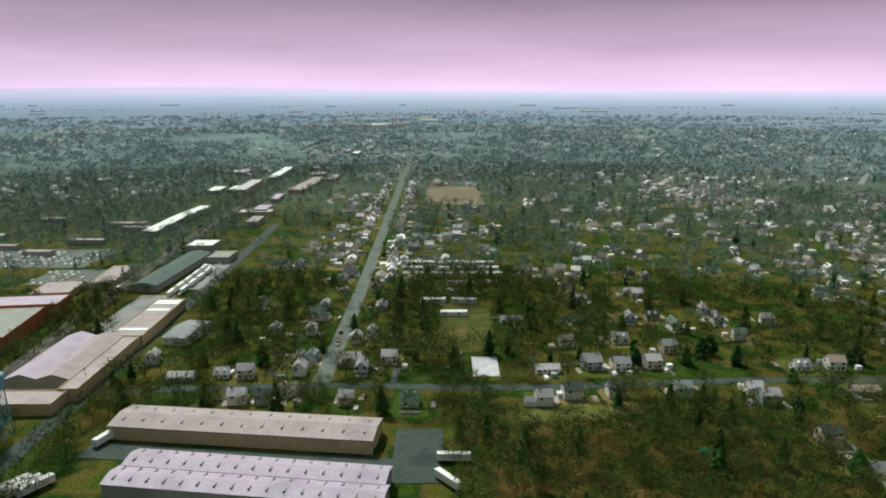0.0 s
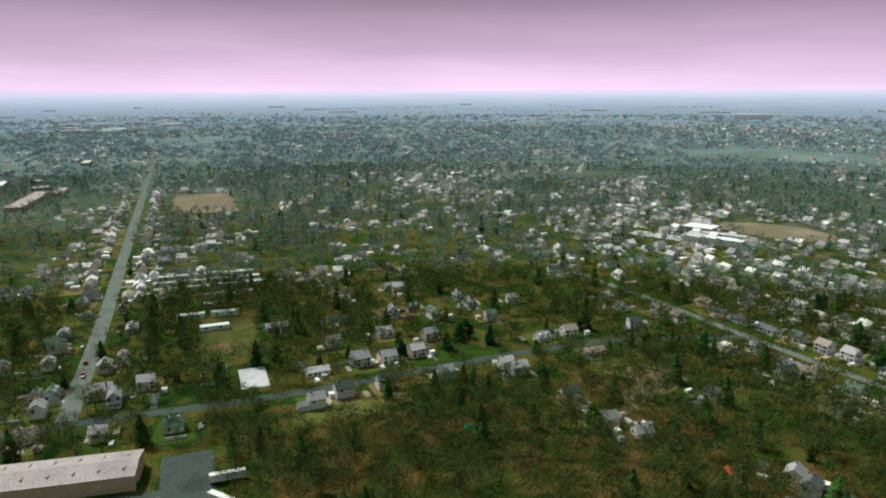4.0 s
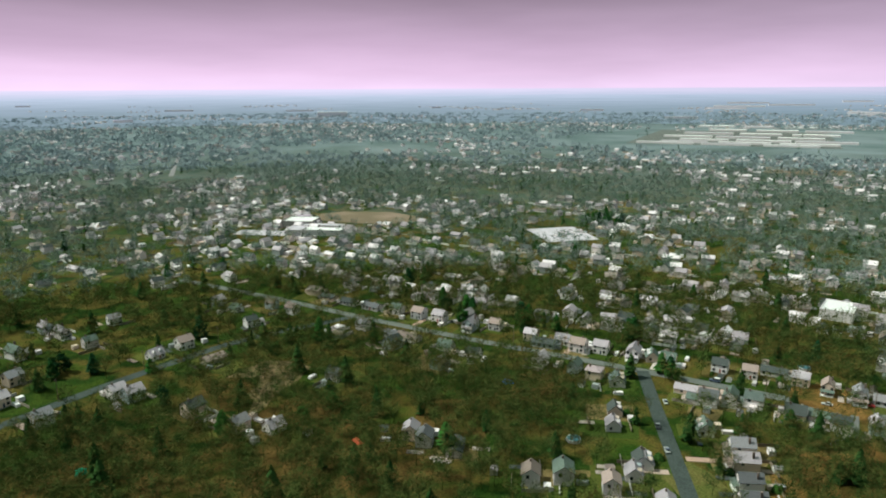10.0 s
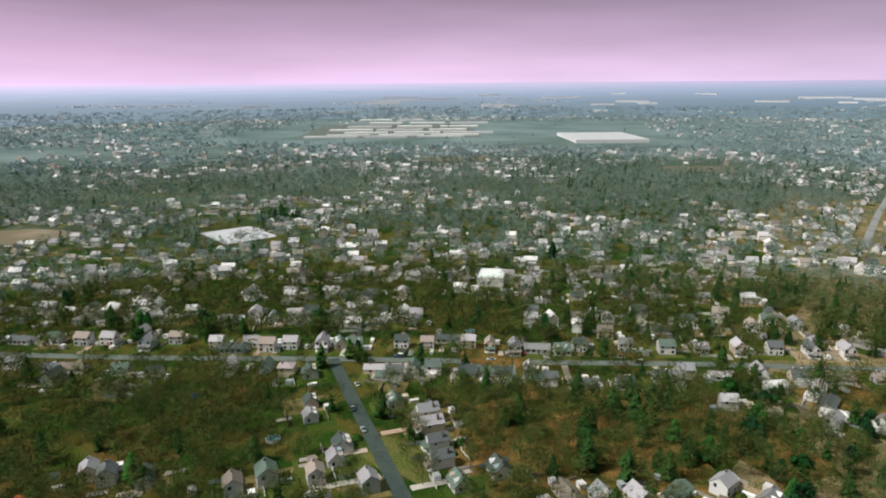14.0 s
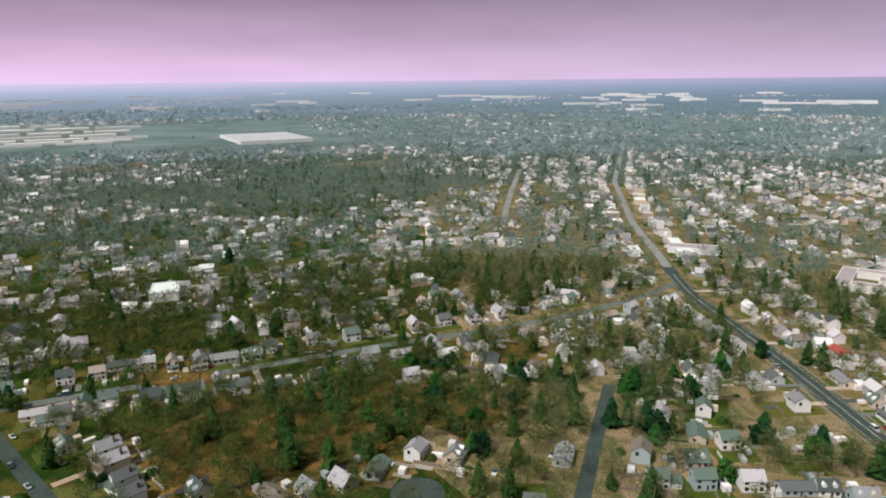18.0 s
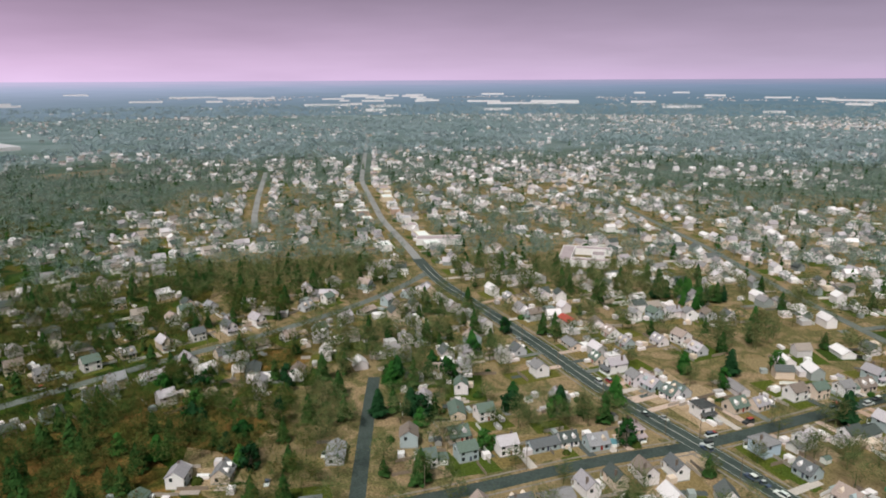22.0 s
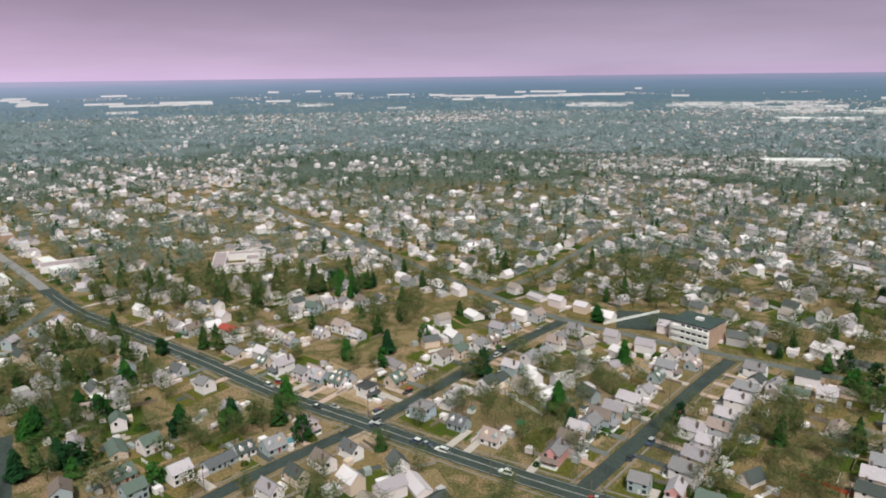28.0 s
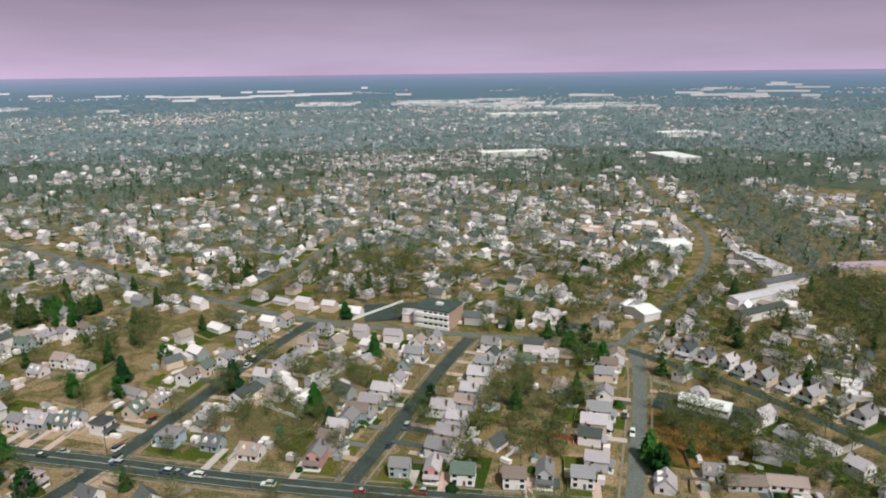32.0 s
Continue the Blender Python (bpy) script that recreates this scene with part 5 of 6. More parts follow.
def conifer(seed, height, radius, tiers):
    """An evergreen: tapered trunk under drooping, ragged tiers of boughs."""
    r = random.Random(seed)
    tree = new("conifer")
    part("trunk", tube(bmesh.new(), (0, 0, -0.3), (0, 0, height * 0.9), 0.28, 0.05, 6), M["bark"], tree)
    bm = bmesh.new()
    for k in range(tiers):
        f = k / tiers
        z = height * (0.08 + 0.9 * f)
        rad = radius * (1 - f) ** 0.48 * (0.55 + 0.45 * min(1, f * 6)) * r.uniform(0.7, 1.12) + 0.25
        n = max(7, int(17 * (1 - f)) + 6)
        for i in range(n):
            a = (i + r.uniform(-0.4, 0.4)) * math.tau / n
            d, L = Vector((math.cos(a), math.sin(a), 0)), rad * r.uniform(0.6, 1.15)
            side = Vector((-d.y, d.x, 0)) * rad * r.uniform(0.22, 0.4)
            drop = height / tiers * r.uniform(0.5, 1.2)
            top = Vector((0, 0, z + height / tiers * 0.8))
            v = [bm.verts.new(c) for c in (top, d * L * 0.6 + side + Vector((0, 0, z)), d * L + Vector((0, 0, z - drop)), d * L * 0.6 - side + Vector((0, 0, z)))]
            bm.faces.new(v)
    part("crown", bm, M["needle"], tree)
    return tree


CONIFERS = (
    "-107,498 -80,490 -125,340 -94,340 7,750 90,768 51,635 216,341 278,477 237,441 322,468 275,636 153,231 267,330",
    "350,267 347,245 368,312 101,341 137,349 153,339 198,213 199,150 349,182 356,205 343,238 367,145 325,110 254,282",
    "171,317 348,207 347,246 342,261 362,140 327,106 518,256 409,322 389,51 406,29 377,11 302,46 560,13 463,139",
    "259,-216 273,-76 228,-79 242,-79 265,-45 213,-150 250,-163 186,-203 246,-188 176,-227 259,-189 502,-70 649,36 558,14",
    "230,-140 264,-77 252,-56 188,-206 262,-217 220,-156 244,-188 176,-228 208,-197 223,-152 252,-161 163,-297 178,-281 -44,-357",
    "72,-386 47,-328 -51,-336 -57,-329 -63,-333 -68,-326 -55,-348 75,-396 195,-375 107,-290 55,-255 -71,-227 -69,-234 64,-267",
)
tr = random.Random(11)
protos = [conifer(40 + i, h, r, n) for i, (h, r, n) in enumerate(((13, 5.0, 15), (11, 5.2, 13), (15, 5.0, 17)))]
used = set()


def stand(protos_, k, x, y, s, label, group):
    m = pose(x, y, 0, 0, 0, tr.uniform(0, 360)) @ Matrix.Scale(s, 4)
    ob = protos_[k]
    if (id(protos_), k) not in used:
        used.add((id(protos_), k))
        ob.matrix_basis = m
    else:
        ob = copy_thing(ob, Matrix.Identity(4))
        ob.matrix_basis = m
    return tagged(ob, label, "tree", group)


for text in CONIFERS:
    for item in text.split():
        x, y = map(float, item.split(","))
        stand(protos, tr.randrange(3), x, y, tr.uniform(0.7, 1.1), "dark green conifer standing among the houses", "conifers")
        mark(x, y, 2, 4)


def round_evergreen(seed, height, radius):
    """A broad evergreen: trunk and limbs that end in ragged leafy clumps of uneven size."""
    r = random.Random(seed)
    tree = new("evergreen_tree")
    trunk, leaf = tube(bmesh.new(), (0, 0, -0.3), (0, 0, height * 0.8), 0.3, 0.08, 6), bmesh.new()
    for i in range(26):
        a, f = r.uniform(0, math.tau), (i + r.random()) / 26
        out = radius * math.sin(math.pi * (0.16 + 0.8 * f)) ** 0.8 * r.uniform(0.45, 0.95)
        c = Vector((math.cos(a) * out, math.sin(a) * out, height * (0.12 + 0.82 * f)))
        tube(trunk, (0, 0, c.z * 0.8), c, 0.09, 0.03, 4)
        size = radius * r.uniform(0.28, 0.5)
        for k in range(26):
            d = Vector((r.gauss(0, 1), r.gauss(0, 1), r.gauss(0.2, 0.8))).normalized()
            p = c + d * size * r.uniform(0.5, 1.0)
            u = d.orthogonal().normalized() * size * r.uniform(0.2, 0.4)
            v = d.cross(u).normalized() * size * r.uniform(0.2, 0.4)
            leaf.faces.new([leaf.verts.new(q) for q in (p - u, p + v, p + u + d * 0.2, p - v)])
    part("trunk", trunk, M["bark"], tree)
    part("crown", leaf, M["needle"], tree)
    return tree


EVERGREENS = (
    "255,-212 240,-186 184,-200 201,-188 182,-159 156,-280 152,-318 273,-250 150,-203 257,-214 271,-248 301,-93 279,-79 244,-86 249,-104 223,-81 248,-181",
    "246,-187 248,-161 214,-151 298,-86 266,-92 264,-70 307,-73 200,-190 278,-121 328,235 341,258 349,206 363,140 372,9 321,103 198,148 351,299 216,341",
    "177,210 342,241 345,204 151,272 143,353 103,351 -63,-349 -52,-359 15,-276 -53,-333 -63,-322 -84,-489 -71,-225",
)
rounds = [round_evergreen(90, 11, 4.2), round_evergreen(91, 9, 4.6), round_evergreen(92, 12.5, 3.8)]
for text in EVERGREENS:
    for item in text.split():
        x, y = map(float, item.split(","))
        stand(rounds, tr.randrange(3), x, y, tr.uniform(0.75, 1.1), "broad dark green evergreen tree among the gardens", "evergreen trees")
        mark(x, y, 3, 4)
for i in range(38):
    x, y = 203 * K + tr.uniform(-19, 19), -317 * K + tr.uniform(-18, 18)
    stand(protos, i % 3, x, y, tr.uniform(0.6, 0.85), "dark green pine in a dense grove", "pine grove")
for i in range(14):
    x, y = 553 * K + tr.uniform(-14, 14), 248 * K + tr.uniform(-20, 20)
    stand(protos, i % 3, x, y, tr.uniform(0.8, 1.1), "dark green pine in a dense clump", "pine grove")

def tree_share(x, y):
    if in_woods(x, y):
        return 0.93
    if -42 < x - (-200 + y * 0.12) < 42 and y < -150 or -22 < x - (-196 - y * 0.045) < 20 and y > 150:
        return 0.95
    n = noise.noise(Vector((x / 70, y / 70, 2.5))) * 0.7 + noise.noise(Vector((x / 260, y / 260, 8.5))) * 0.6
    b = bearing(x, y)
    return ((0.80 if b > 316 and x < -260 else 0.58) if b < 75 or b > 316 else (0.58 if b < 130 else (0.38 if math.hypot(x, y) < 440 else 0.57))) + 0.8 * n


def is_road_side(x, y):
    return nearest_street(x, y)[0] < 14


spots = []
for step, r0, r1 in ((7.6, 140, 520), (10.4, 520, 1300)):
    k = int(r1 / step) + 1
    for gi in range(-k, k + 1):
        for gj in range(-k, k + 1):
            x, y = (gi + tr.uniform(-0.48, 0.48)) * step, (gj + tr.uniform(-0.48, 0.48)) * step
            c = tr.random()
            r, b = math.hypot(x, y), bearing(x, y)
            if r < r0 or r >= r1 or (224 < b < 316) or c > tree_share(x, y) or (-140 < x < 4 and 190 < y < 276) or is_taken(x, y, 30) or is_taken(x, y, 1) and (tr.random() < 0.45 or not is_road_side(x, y)):
                continue
            spots.append((r, x, y))
spots.sort()
bare = [bare_tree(60 + i, h, s, n) for i, (h, s, n) in enumerate(((14, 5.6, 1100), (12, 5.0, 950), (16, 6.0, 1200), (10, 4.4, 800)))]
near_spots, rest = spots[:300:2], spots[1:300:2] + spots[300:]
for i, (r, x, y) in enumerate(near_spots):
    stand(bare, i % 4, x, y, tr.uniform(0.75, 1.15), "leafless grey-brown tree with a fine twiggy crown", "bare trees")

npr = np.random.RandomState(3)


def twig_cloud(centres, heights, spreads, count, width):
    """Corners and faces of sliver twigs that fill egg-shaped crowns, with a trunk sliver each."""
    n = len(centres)
    land = np.array([far_off(x, y) for x, y in centres])
    centres, k = land[:, :2], land[:, 3]
    heights, spreads, width = heights * k, spreads * k, width * k[:, None, None]
    d = npr.normal(size=(n, count, 3))
    d /= np.linalg.norm(d, axis=2, keepdims=True)
    rad = npr.uniform(0.25, 1.0, (n, count, 1)) ** 0.6
    p = d * rad * np.stack([spreads, spreads, heights * 0.36], 1)[:, None, :]
    p[:, :, 2] += (heights * 0.62 + land[:, 2])[:, None]
    p[:, :, :2] += centres[:, None, :]
    u = npr.normal(size=(n, count, 3)) * (spreads * 0.34)[:, None, None]
    u[:, :, 2] = np.abs(u[:, :, 2]) * 0.9
    s = npr.normal(size=(n, count, 3))
    s /= np.linalg.norm(s, axis=2, keepdims=True)
    s *= width * npr.uniform(0.6, 1.3, (n, count, 1))
    leaf = np.stack([p - s, p + s, p + u], 2).reshape(-1, 3)
    base = land[:, :3].copy()
    top = base + np.stack([np.zeros(n), np.zeros(n), heights * 0.75], 1)
    side = np.array([0.16, 0.08, 0.0])
    trunk = np.stack([base - side, base + side, top], 1).reshape(-1, 3)
    side = np.array([-0.08, 0.16, 0.0])
    trunk2 = np.stack([base - side, base + side, top], 1).reshape(-1, 3)
    v = np.concatenate([leaf, trunk, trunk2])
    return v, np.arange(len(v)).reshape(-1, 3)


def woods(name, pts, count, width, label, mkey="twig_far", broad=1.0):
    pts = np.array(pts)
    h = npr.uniform(8, 15.5, len(pts))
    v, q = twig_cloud(pts, h, h * npr.uniform(0.32, 0.46, len(pts)) * broad, count, width)
    return tagged(new(name, raw_mesh(name, v, q, [M[mkey]])), label, "trees", kind="stuff")


south = lambda x, y: 84 < bearing(x, y) < 260
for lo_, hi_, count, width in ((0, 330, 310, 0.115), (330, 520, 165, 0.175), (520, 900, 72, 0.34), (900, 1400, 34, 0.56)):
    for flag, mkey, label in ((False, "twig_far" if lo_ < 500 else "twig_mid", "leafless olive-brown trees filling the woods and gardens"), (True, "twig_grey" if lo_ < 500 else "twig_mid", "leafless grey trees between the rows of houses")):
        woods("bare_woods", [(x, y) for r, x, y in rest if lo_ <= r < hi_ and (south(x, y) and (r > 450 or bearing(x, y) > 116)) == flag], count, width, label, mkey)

# far belts: crowns as small ragged clumps, thinning where houses stand
far_pts = []
for i in range(19000):
    b = math.radians(npr.uniform(-42, 222))
    r = npr.uniform(1250, 2600) if i % 5 < 3 else npr.uniform(2600, 3900)
    x, y = r * math.sin(b), r * math.cos(b)
    if noise.noise(Vector((x / 350, y / 350, 4.4))) > -0.42 + 0.2 * npr.uniform(-1, 1) and not (1500 < x < 2500 and -250 < y < 900):
        far_pts.append((x, y))
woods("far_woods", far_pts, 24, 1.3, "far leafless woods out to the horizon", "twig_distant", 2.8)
ever = [(x + npr.uniform(-8, 8), y + npr.uniform(-8, 8)) for i, (r, x, y) in enumerate(rest) if r > 520 and (i % 14 == 0 or i % 9 == 4 and south(x, y))]
ever = np.array(ever + [(r * math.sin(b), r * math.cos(b)) for r, b in zip(npr.uniform(1100, 2600, 160), np.radians(npr.uniform(-40, 220, 160)))])


def cone_cloud(pts, count=26):
    n = len(pts)
    h = npr.uniform(7, 16, n)
    f = npr.uniform(0, 1, (n, count))
    a = npr.uniform(0, math.tau, (n, count))
    rad = (h * 0.30)[:, None] * (1 - f) ** 0.6 * npr.uniform(0.55, 1.15, (n, count)) + 0.2
    tip = np.stack([np.cos(a) * rad, np.sin(a) * rad, f * h[:, None] * 0.85 + 0.4], 2)
    root = np.stack([np.zeros_like(f), np.zeros_like(f), f * h[:, None] * 0.85 + h[:, None] * 0.16], 2)
    side = np.stack([-np.sin(a) * rad * 0.45, np.cos(a) * rad * 0.45, np.zeros_like(f)], 2)
    m = (tip + root) / 2
    quad = np.stack([root, m + side, tip, m - side], 2)
    quad[..., 0] += pts[:, 0][:, None, None]
    quad[..., 1] += pts[:, 1][:, None, None]
    v = quad.reshape(-1, 3)
    return v, np.arange(len(v)).reshape(-1, 4)


close = np.array([(x, y) for i, (r, x, y) in enumerate(rest) if r < 520 and (i % 15 == 4 or i % 7 == 2 and 92 < bearing(x, y) < 150)])
v, q = cone_cloud(close, 110)
tagged(new("evergreens", raw_mesh("evergreens", v, q, [M["needle_far"]])), "dark green evergreens among the bare trees", "trees", kind="stuff")
v, q = cone_cloud(ever)
tagged(new("far_conifers", raw_mesh("far_conifers", v, q, [M["needle_far"]])), "dark conifers scattered among the far houses", "trees", kind="stuff")


# ---- drives, sheds, fences, pools and poles round the houses ----
yard = random.Random(17)
shed_proto, fence_proto = [], []


def garden_shed():
    s = new("garden_shed")
    part("wall", gable_wall(bmesh.new(), 3.2, 2.6, 1.9, 0.8), M["shed_wall"], s)
    part("roof", gable_roof(bmesh.new(), 3.2, 2.6, 1.9, 0.8, 0.2, 0.12), M["shingle"], s)
    part("door", boxed(-0.6, 0.6, -1.36, -1.28, 0.05, 1.8), M["frame"], s)
    return s


def garden_fence(length, mkey, high=1.7):
    f = new("garden_fence")
    k = max(2, int(length / 4))
    for i in range(k):
        x = -length / 2 + i * length / k
        bm = boxed(x + 0.06, x + length / k, -0.05, 0.05, 0.05, high)
        bmesh.ops.translate(bm, verts=[v for v in bm.verts if v.co.z > 1], vec=(0, 0, yard.uniform(-0.05, 0.08)))
        part("panel", bm, M[mkey], f)
    return f


n_drive = n_shed = n_fence = 0
for text in list(HOUSES.values()):
    for item in text.split():
        x, y = map(float, item[1:].split(","))
        gap, t = nearest_street(x, y)
        out = Vector((math.sin(t), -math.cos(t)))
        along = Vector((math.cos(t), math.sin(t)))
        if gap < 30 and yard.random() < (0.9 if y < -150 else 0.35):
            side = yard.choice((-1, 1)) * yard.uniform(4.4, 5.4)
            a = Vector((x, y)) + along * side + out * max(gap - 4.2, 3)
            b = Vector((x, y)) + along * side - out * yard.uniform(0, 4)
            m, L = (a + b) / 2, (a - b).length
            ob = part("driveway", boxed(-1.6, 1.6, -L / 2, L / 2, -0.1, 0.165 + 0.0007 * (n_drive % 20)), M["drive"])
            ob.matrix_basis = pose(m.x, m.y, 0, 0, 0, math.degrees(t))
            tagged(ob, "short paved driveway beside a house", "driveway", kind="structure")
            n_drive += 1
        if yard.random() < 0.3 and n_shed < 60:
            p = Vector((x, y)) - out * yard.uniform(11, 16) + along * yard.uniform(-6, 6)
            if not is_taken(p.x, p.y):
                s = garden_shed() if not shed_proto else copy_thing(shed_proto[0], Matrix.Identity(4))
                shed_proto.append(s)
                s.matrix_basis = pose(p.x, p.y, 0, 0, 0, math.degrees(t) + yard.choice((0, 90)))
                tagged(s, "small wooden garden shed behind a house", "shed", "garden sheds")
                n_shed += 1
        if y < 60 and yard.random() < 0.6 and n_fence < 100:
            p = Vector((x, y)) - out * yard.uniform(8, 11)
            f = garden_fence(11, "fence", 1.5) if not fence_proto else copy_thing(fence_proto[0], Matrix.Identity(4))
            fence_proto.append(f)
            q = yard.choice((0, 90))
            if q:
                p += along * yard.choice((-7, 7))
            f.matrix_basis = pose(p.x, p.y, 0, 0, 0, math.degrees(t) + q)
            tagged(f, "weathered board fence between back gardens", "fence", "garden fences")
            n_fence += 1
for x0, y0, x1, y1, mkey, label in ((-2.5, 274, 8, 274, "frame", "low white fence round a play court"), (-2.5, 292, 8, 292, "frame", "low white fence round a play court"), (-2.5, 274, -2.5, 292, "frame", "low white fence round a play court"), (8, 274, 8, 292, "frame", "low white fence round a play court"), (-23, -208, -44, -199, "redwood", "red-stained board fence behind the gardens"), (56, -314, 34, -342, "frame", "long white fence round the motel car park"), (78, -228, 57, -215, "frame", "white garden fence beside the street"),
                                    (69, -251, 55, -246, "frame", "white garden fence"), (55, -246, 48, -260, "frame", "white garden fence"), (-30, -237, -48, -234, "frame", "white fence of a back garden")):
    f = garden_fence(math.hypot(x1 - x0, y1 - y0) * K, mkey)
    f.matrix_basis = pose((x0 + x1) / 2 * K, (y0 + y1) / 2 * K, 0, 0, 0, math.degrees(math.atan2(y1 - y0, x1 - x0)))
    tagged(f, label if len(label.split()) > 3 else label + " by a house", "fence")


def shrub(seed, size, long=1.0):
    """A clipped or ragged evergreen bush: small leafy blades over a rounded mass."""
    r = random.Random(seed)
    bm = bmesh.new()
    for i in range(160):
        a, e = r.uniform(0, math.tau), math.asin(r.uniform(0.0, 1.0))
        d = Vector((math.cos(a) * math.cos(e), math.sin(a) * math.cos(e), math.sin(e)))
        p = Vector((d.x * size * long, d.y * size, d.z * size * 1.1)) * r.uniform(0.6, 1.0)
        q = d.orthogonal().normalized() * size * r.uniform(0.15, 0.3)
        n = d.cross(q).normalized() * size * r.uniform(0.15, 0.3)
        bm.faces.new([bm.verts.new(c) for c in (p - q, p + n, p + q + d * 0.2, p - n)])
    return part("shrub", bm, M["shrub"])


bushes = [shrub(80, 1.5), shrub(81, 1.9), shrub(82, 1.1, 3.5), shrub(83, 2.4)]
used_bush = set()
for x, y in placed[:190]:
    if yard.random() < 0.55:
        gap, t = nearest_street(x, y)
        out, along = Vector((math.sin(t), -math.cos(t))), Vector((math.cos(t), math.sin(t)))
        p = Vector((x, y)) + out * yard.choice((yard.uniform(5.5, 7.5), yard.uniform(-12, -7))) + along * yard.uniform(-6, 6)
        k = yard.randrange(4)
        ob = bushes[k] if k not in used_bush else copy_thing(bushes[k], Matrix.Identity(4))
        used_bush.add(k)
        ob.matrix_basis = pose(p.x, p.y, 0, 0, 0, math.degrees(t) + yard.choice((0, 90)))
        tagged(ob, "long dark green clipped hedge by a house" if k == 2 else "rounded dark green evergreen shrub by a house", "hedge" if k == 2 else "shrub", "garden shrubs")


for i in range(16):
    u = i * 3.2 + (9 if i > 9 else 0)
    ob = copy_thing(bushes[i % 2], Matrix.Identity(4))
    ob.matrix_basis = pose(-84 + u, 256.0 - u * 0.112, 0, 0, 0, yard.uniform(0, 90))
    tagged(ob, "rounded dark green shrub along the warehouse wall", "shrub", "warehouse shrubs")


def round_pool(x, y, r):
    p = new("garden_pool")
    p.matrix_basis = pose(x, y, 0)
    part("wall", tube(bmesh.new(), (0, 0, 0), (0, 0, 1.2), r, r, 20), M["frame"], p)
    part("water", tube(bmesh.new(), (0, 0, 1.1), (0, 0, 1.24), r - 0.25, r - 0.25, 20), M["water"], p)
    return tagged(p, "round above-ground garden pool with a white rim", "pool")


for x, y, r in ((194, 93, 3.0), (258, 8, 3.4), (-38, -228, 2.8), (-8, -224, 2.4), (127, -165, 2.6), (306, 44, 3)):
    round_pool(x * K, y * K, r)


def cover(x, y, w, d, mkey, label, name="tarpaulin"):
    """A sagging sheet thrown over a low heap."""
    bm = bmesh.new()
    rows = [[bm.verts.new((w * (i / 6 - 0.5), d * (j / 6 - 0.5), 0.1 + 1.5 * math.sin(math.pi * i / 6) ** 0.6 * math.sin(math.pi * j / 6) ** 0.6 + yard.uniform(-0.1, 0.15) * (0 < i < 6 and 0 < j < 6))) for j in range(7)] for i in range(7)]
    for i in range(6):
        for j in range(6):
            bm.faces.new((rows[i][j], rows[i + 1][j], rows[i + 1][j + 1], rows[i][j + 1]))
    ob = part(name, bm, M[mkey])
    ob.matrix_basis = pose(x * K, y * K, 0, 0, 0, yard.uniform(0, 90))
    return tagged(ob, label, "tarpaulin")


cover(221, 136, 6, 5, "tarp", "bright blue tarpaulin over a heap in a yard")
cover(85, 205, 5, 4, "green_tarp", "green tarpaulin spread in a wooded yard")
cover(150, 150, 6, 2.5, "redwood", "red sheet over a heap beside a house")
cover(62, -207, 4, 3, "green_tarp", "green tarpaulin in a back garden")


def utility_pole(x, y, yaw):
    p = new("utility_pole")
    p.matrix_basis = pose(x, y, 0, 0, 0, yaw)
    part("shaft", tube(bmesh.new(), (0, 0, -0.2), (0, 0, 10.5), 0.17, 0.12, 6), M["wood"], p)
    part("crossarm", boxed(-1.2, 1.2, -0.08, 0.08, 9.6, 9.8), M["wood"], p)
    return tagged(p, "wooden utility pole beside the street", "pole", "utility poles")


for key, step in (("highway", 6), ("side_avenue", 6), ("middle_street", 6), ("second_avenue", 7), ("cross_street", 7)):
    line, width = ROAD_LINES[key]
    for i in range(2, len(line) - 2, step):
        d = line[i + 1] - line[i - 1]
        d = d / np.linalg.norm(d)
        x, y = line[i] + np.array([-d[1], d[0]]) * (width / 2 + 1.0)
        if 150 < math.hypot(x, y) < 460:
            utility_pole(x, y, math.degrees(math.atan2(d[1], d[0])) + 90)

# ---- works yard: trailers, lattice tower, mobile homes, railway ----
def box_trailer(x, y, yaw, length=13):
    t = new("box_trailer")
    t.matrix_basis = pose(x, y, 0, 0, 0, yaw)
    bm = boxed(-length / 2, length / 2, -1.25, 1.25, 1.1, 4.0)
    bmesh.ops.bevel(bm, geom=list(bm.edges), offset=0.06, segments=1, affect="EDGES")
    part("body", bm, M["white"], t)
    part("chassis", boxed(-length / 2 + 0.3, length / 2 - 0.3, -0.5, 0.5, 0.75, 1.1), M["grey_wall"], t)
    for u in (-length / 2 + 1.4, -length / 2 + 2.7, length / 2 - 2.2):
        for v in (-1.05, 1.05):
            part("wheel", tube(bmesh.new(), (u, v - 0.16, 0.5), (u, v + 0.16, 0.5), 0.5, 0.5, 10), M["tyre"], t)
    return tagged(t, "white box trailer parked in the works yard", "trailer", "box trailers")


for x, y, yaw in (*((-155 + 5 * (i % 2), 380 + 7 * i, 92) for i in range(9)), (-190, 385, 70), (-112, 211.5, 70), (3.5, 198.5, 0), (1.5, 185.5, -50), (-126, 182, 58), (-122.5, 182, 58), (-119, 182, 58), (-76, 166.5, -8), (-58, 164.5, -8)):
    box_trailer(x * K, y * K, yaw)

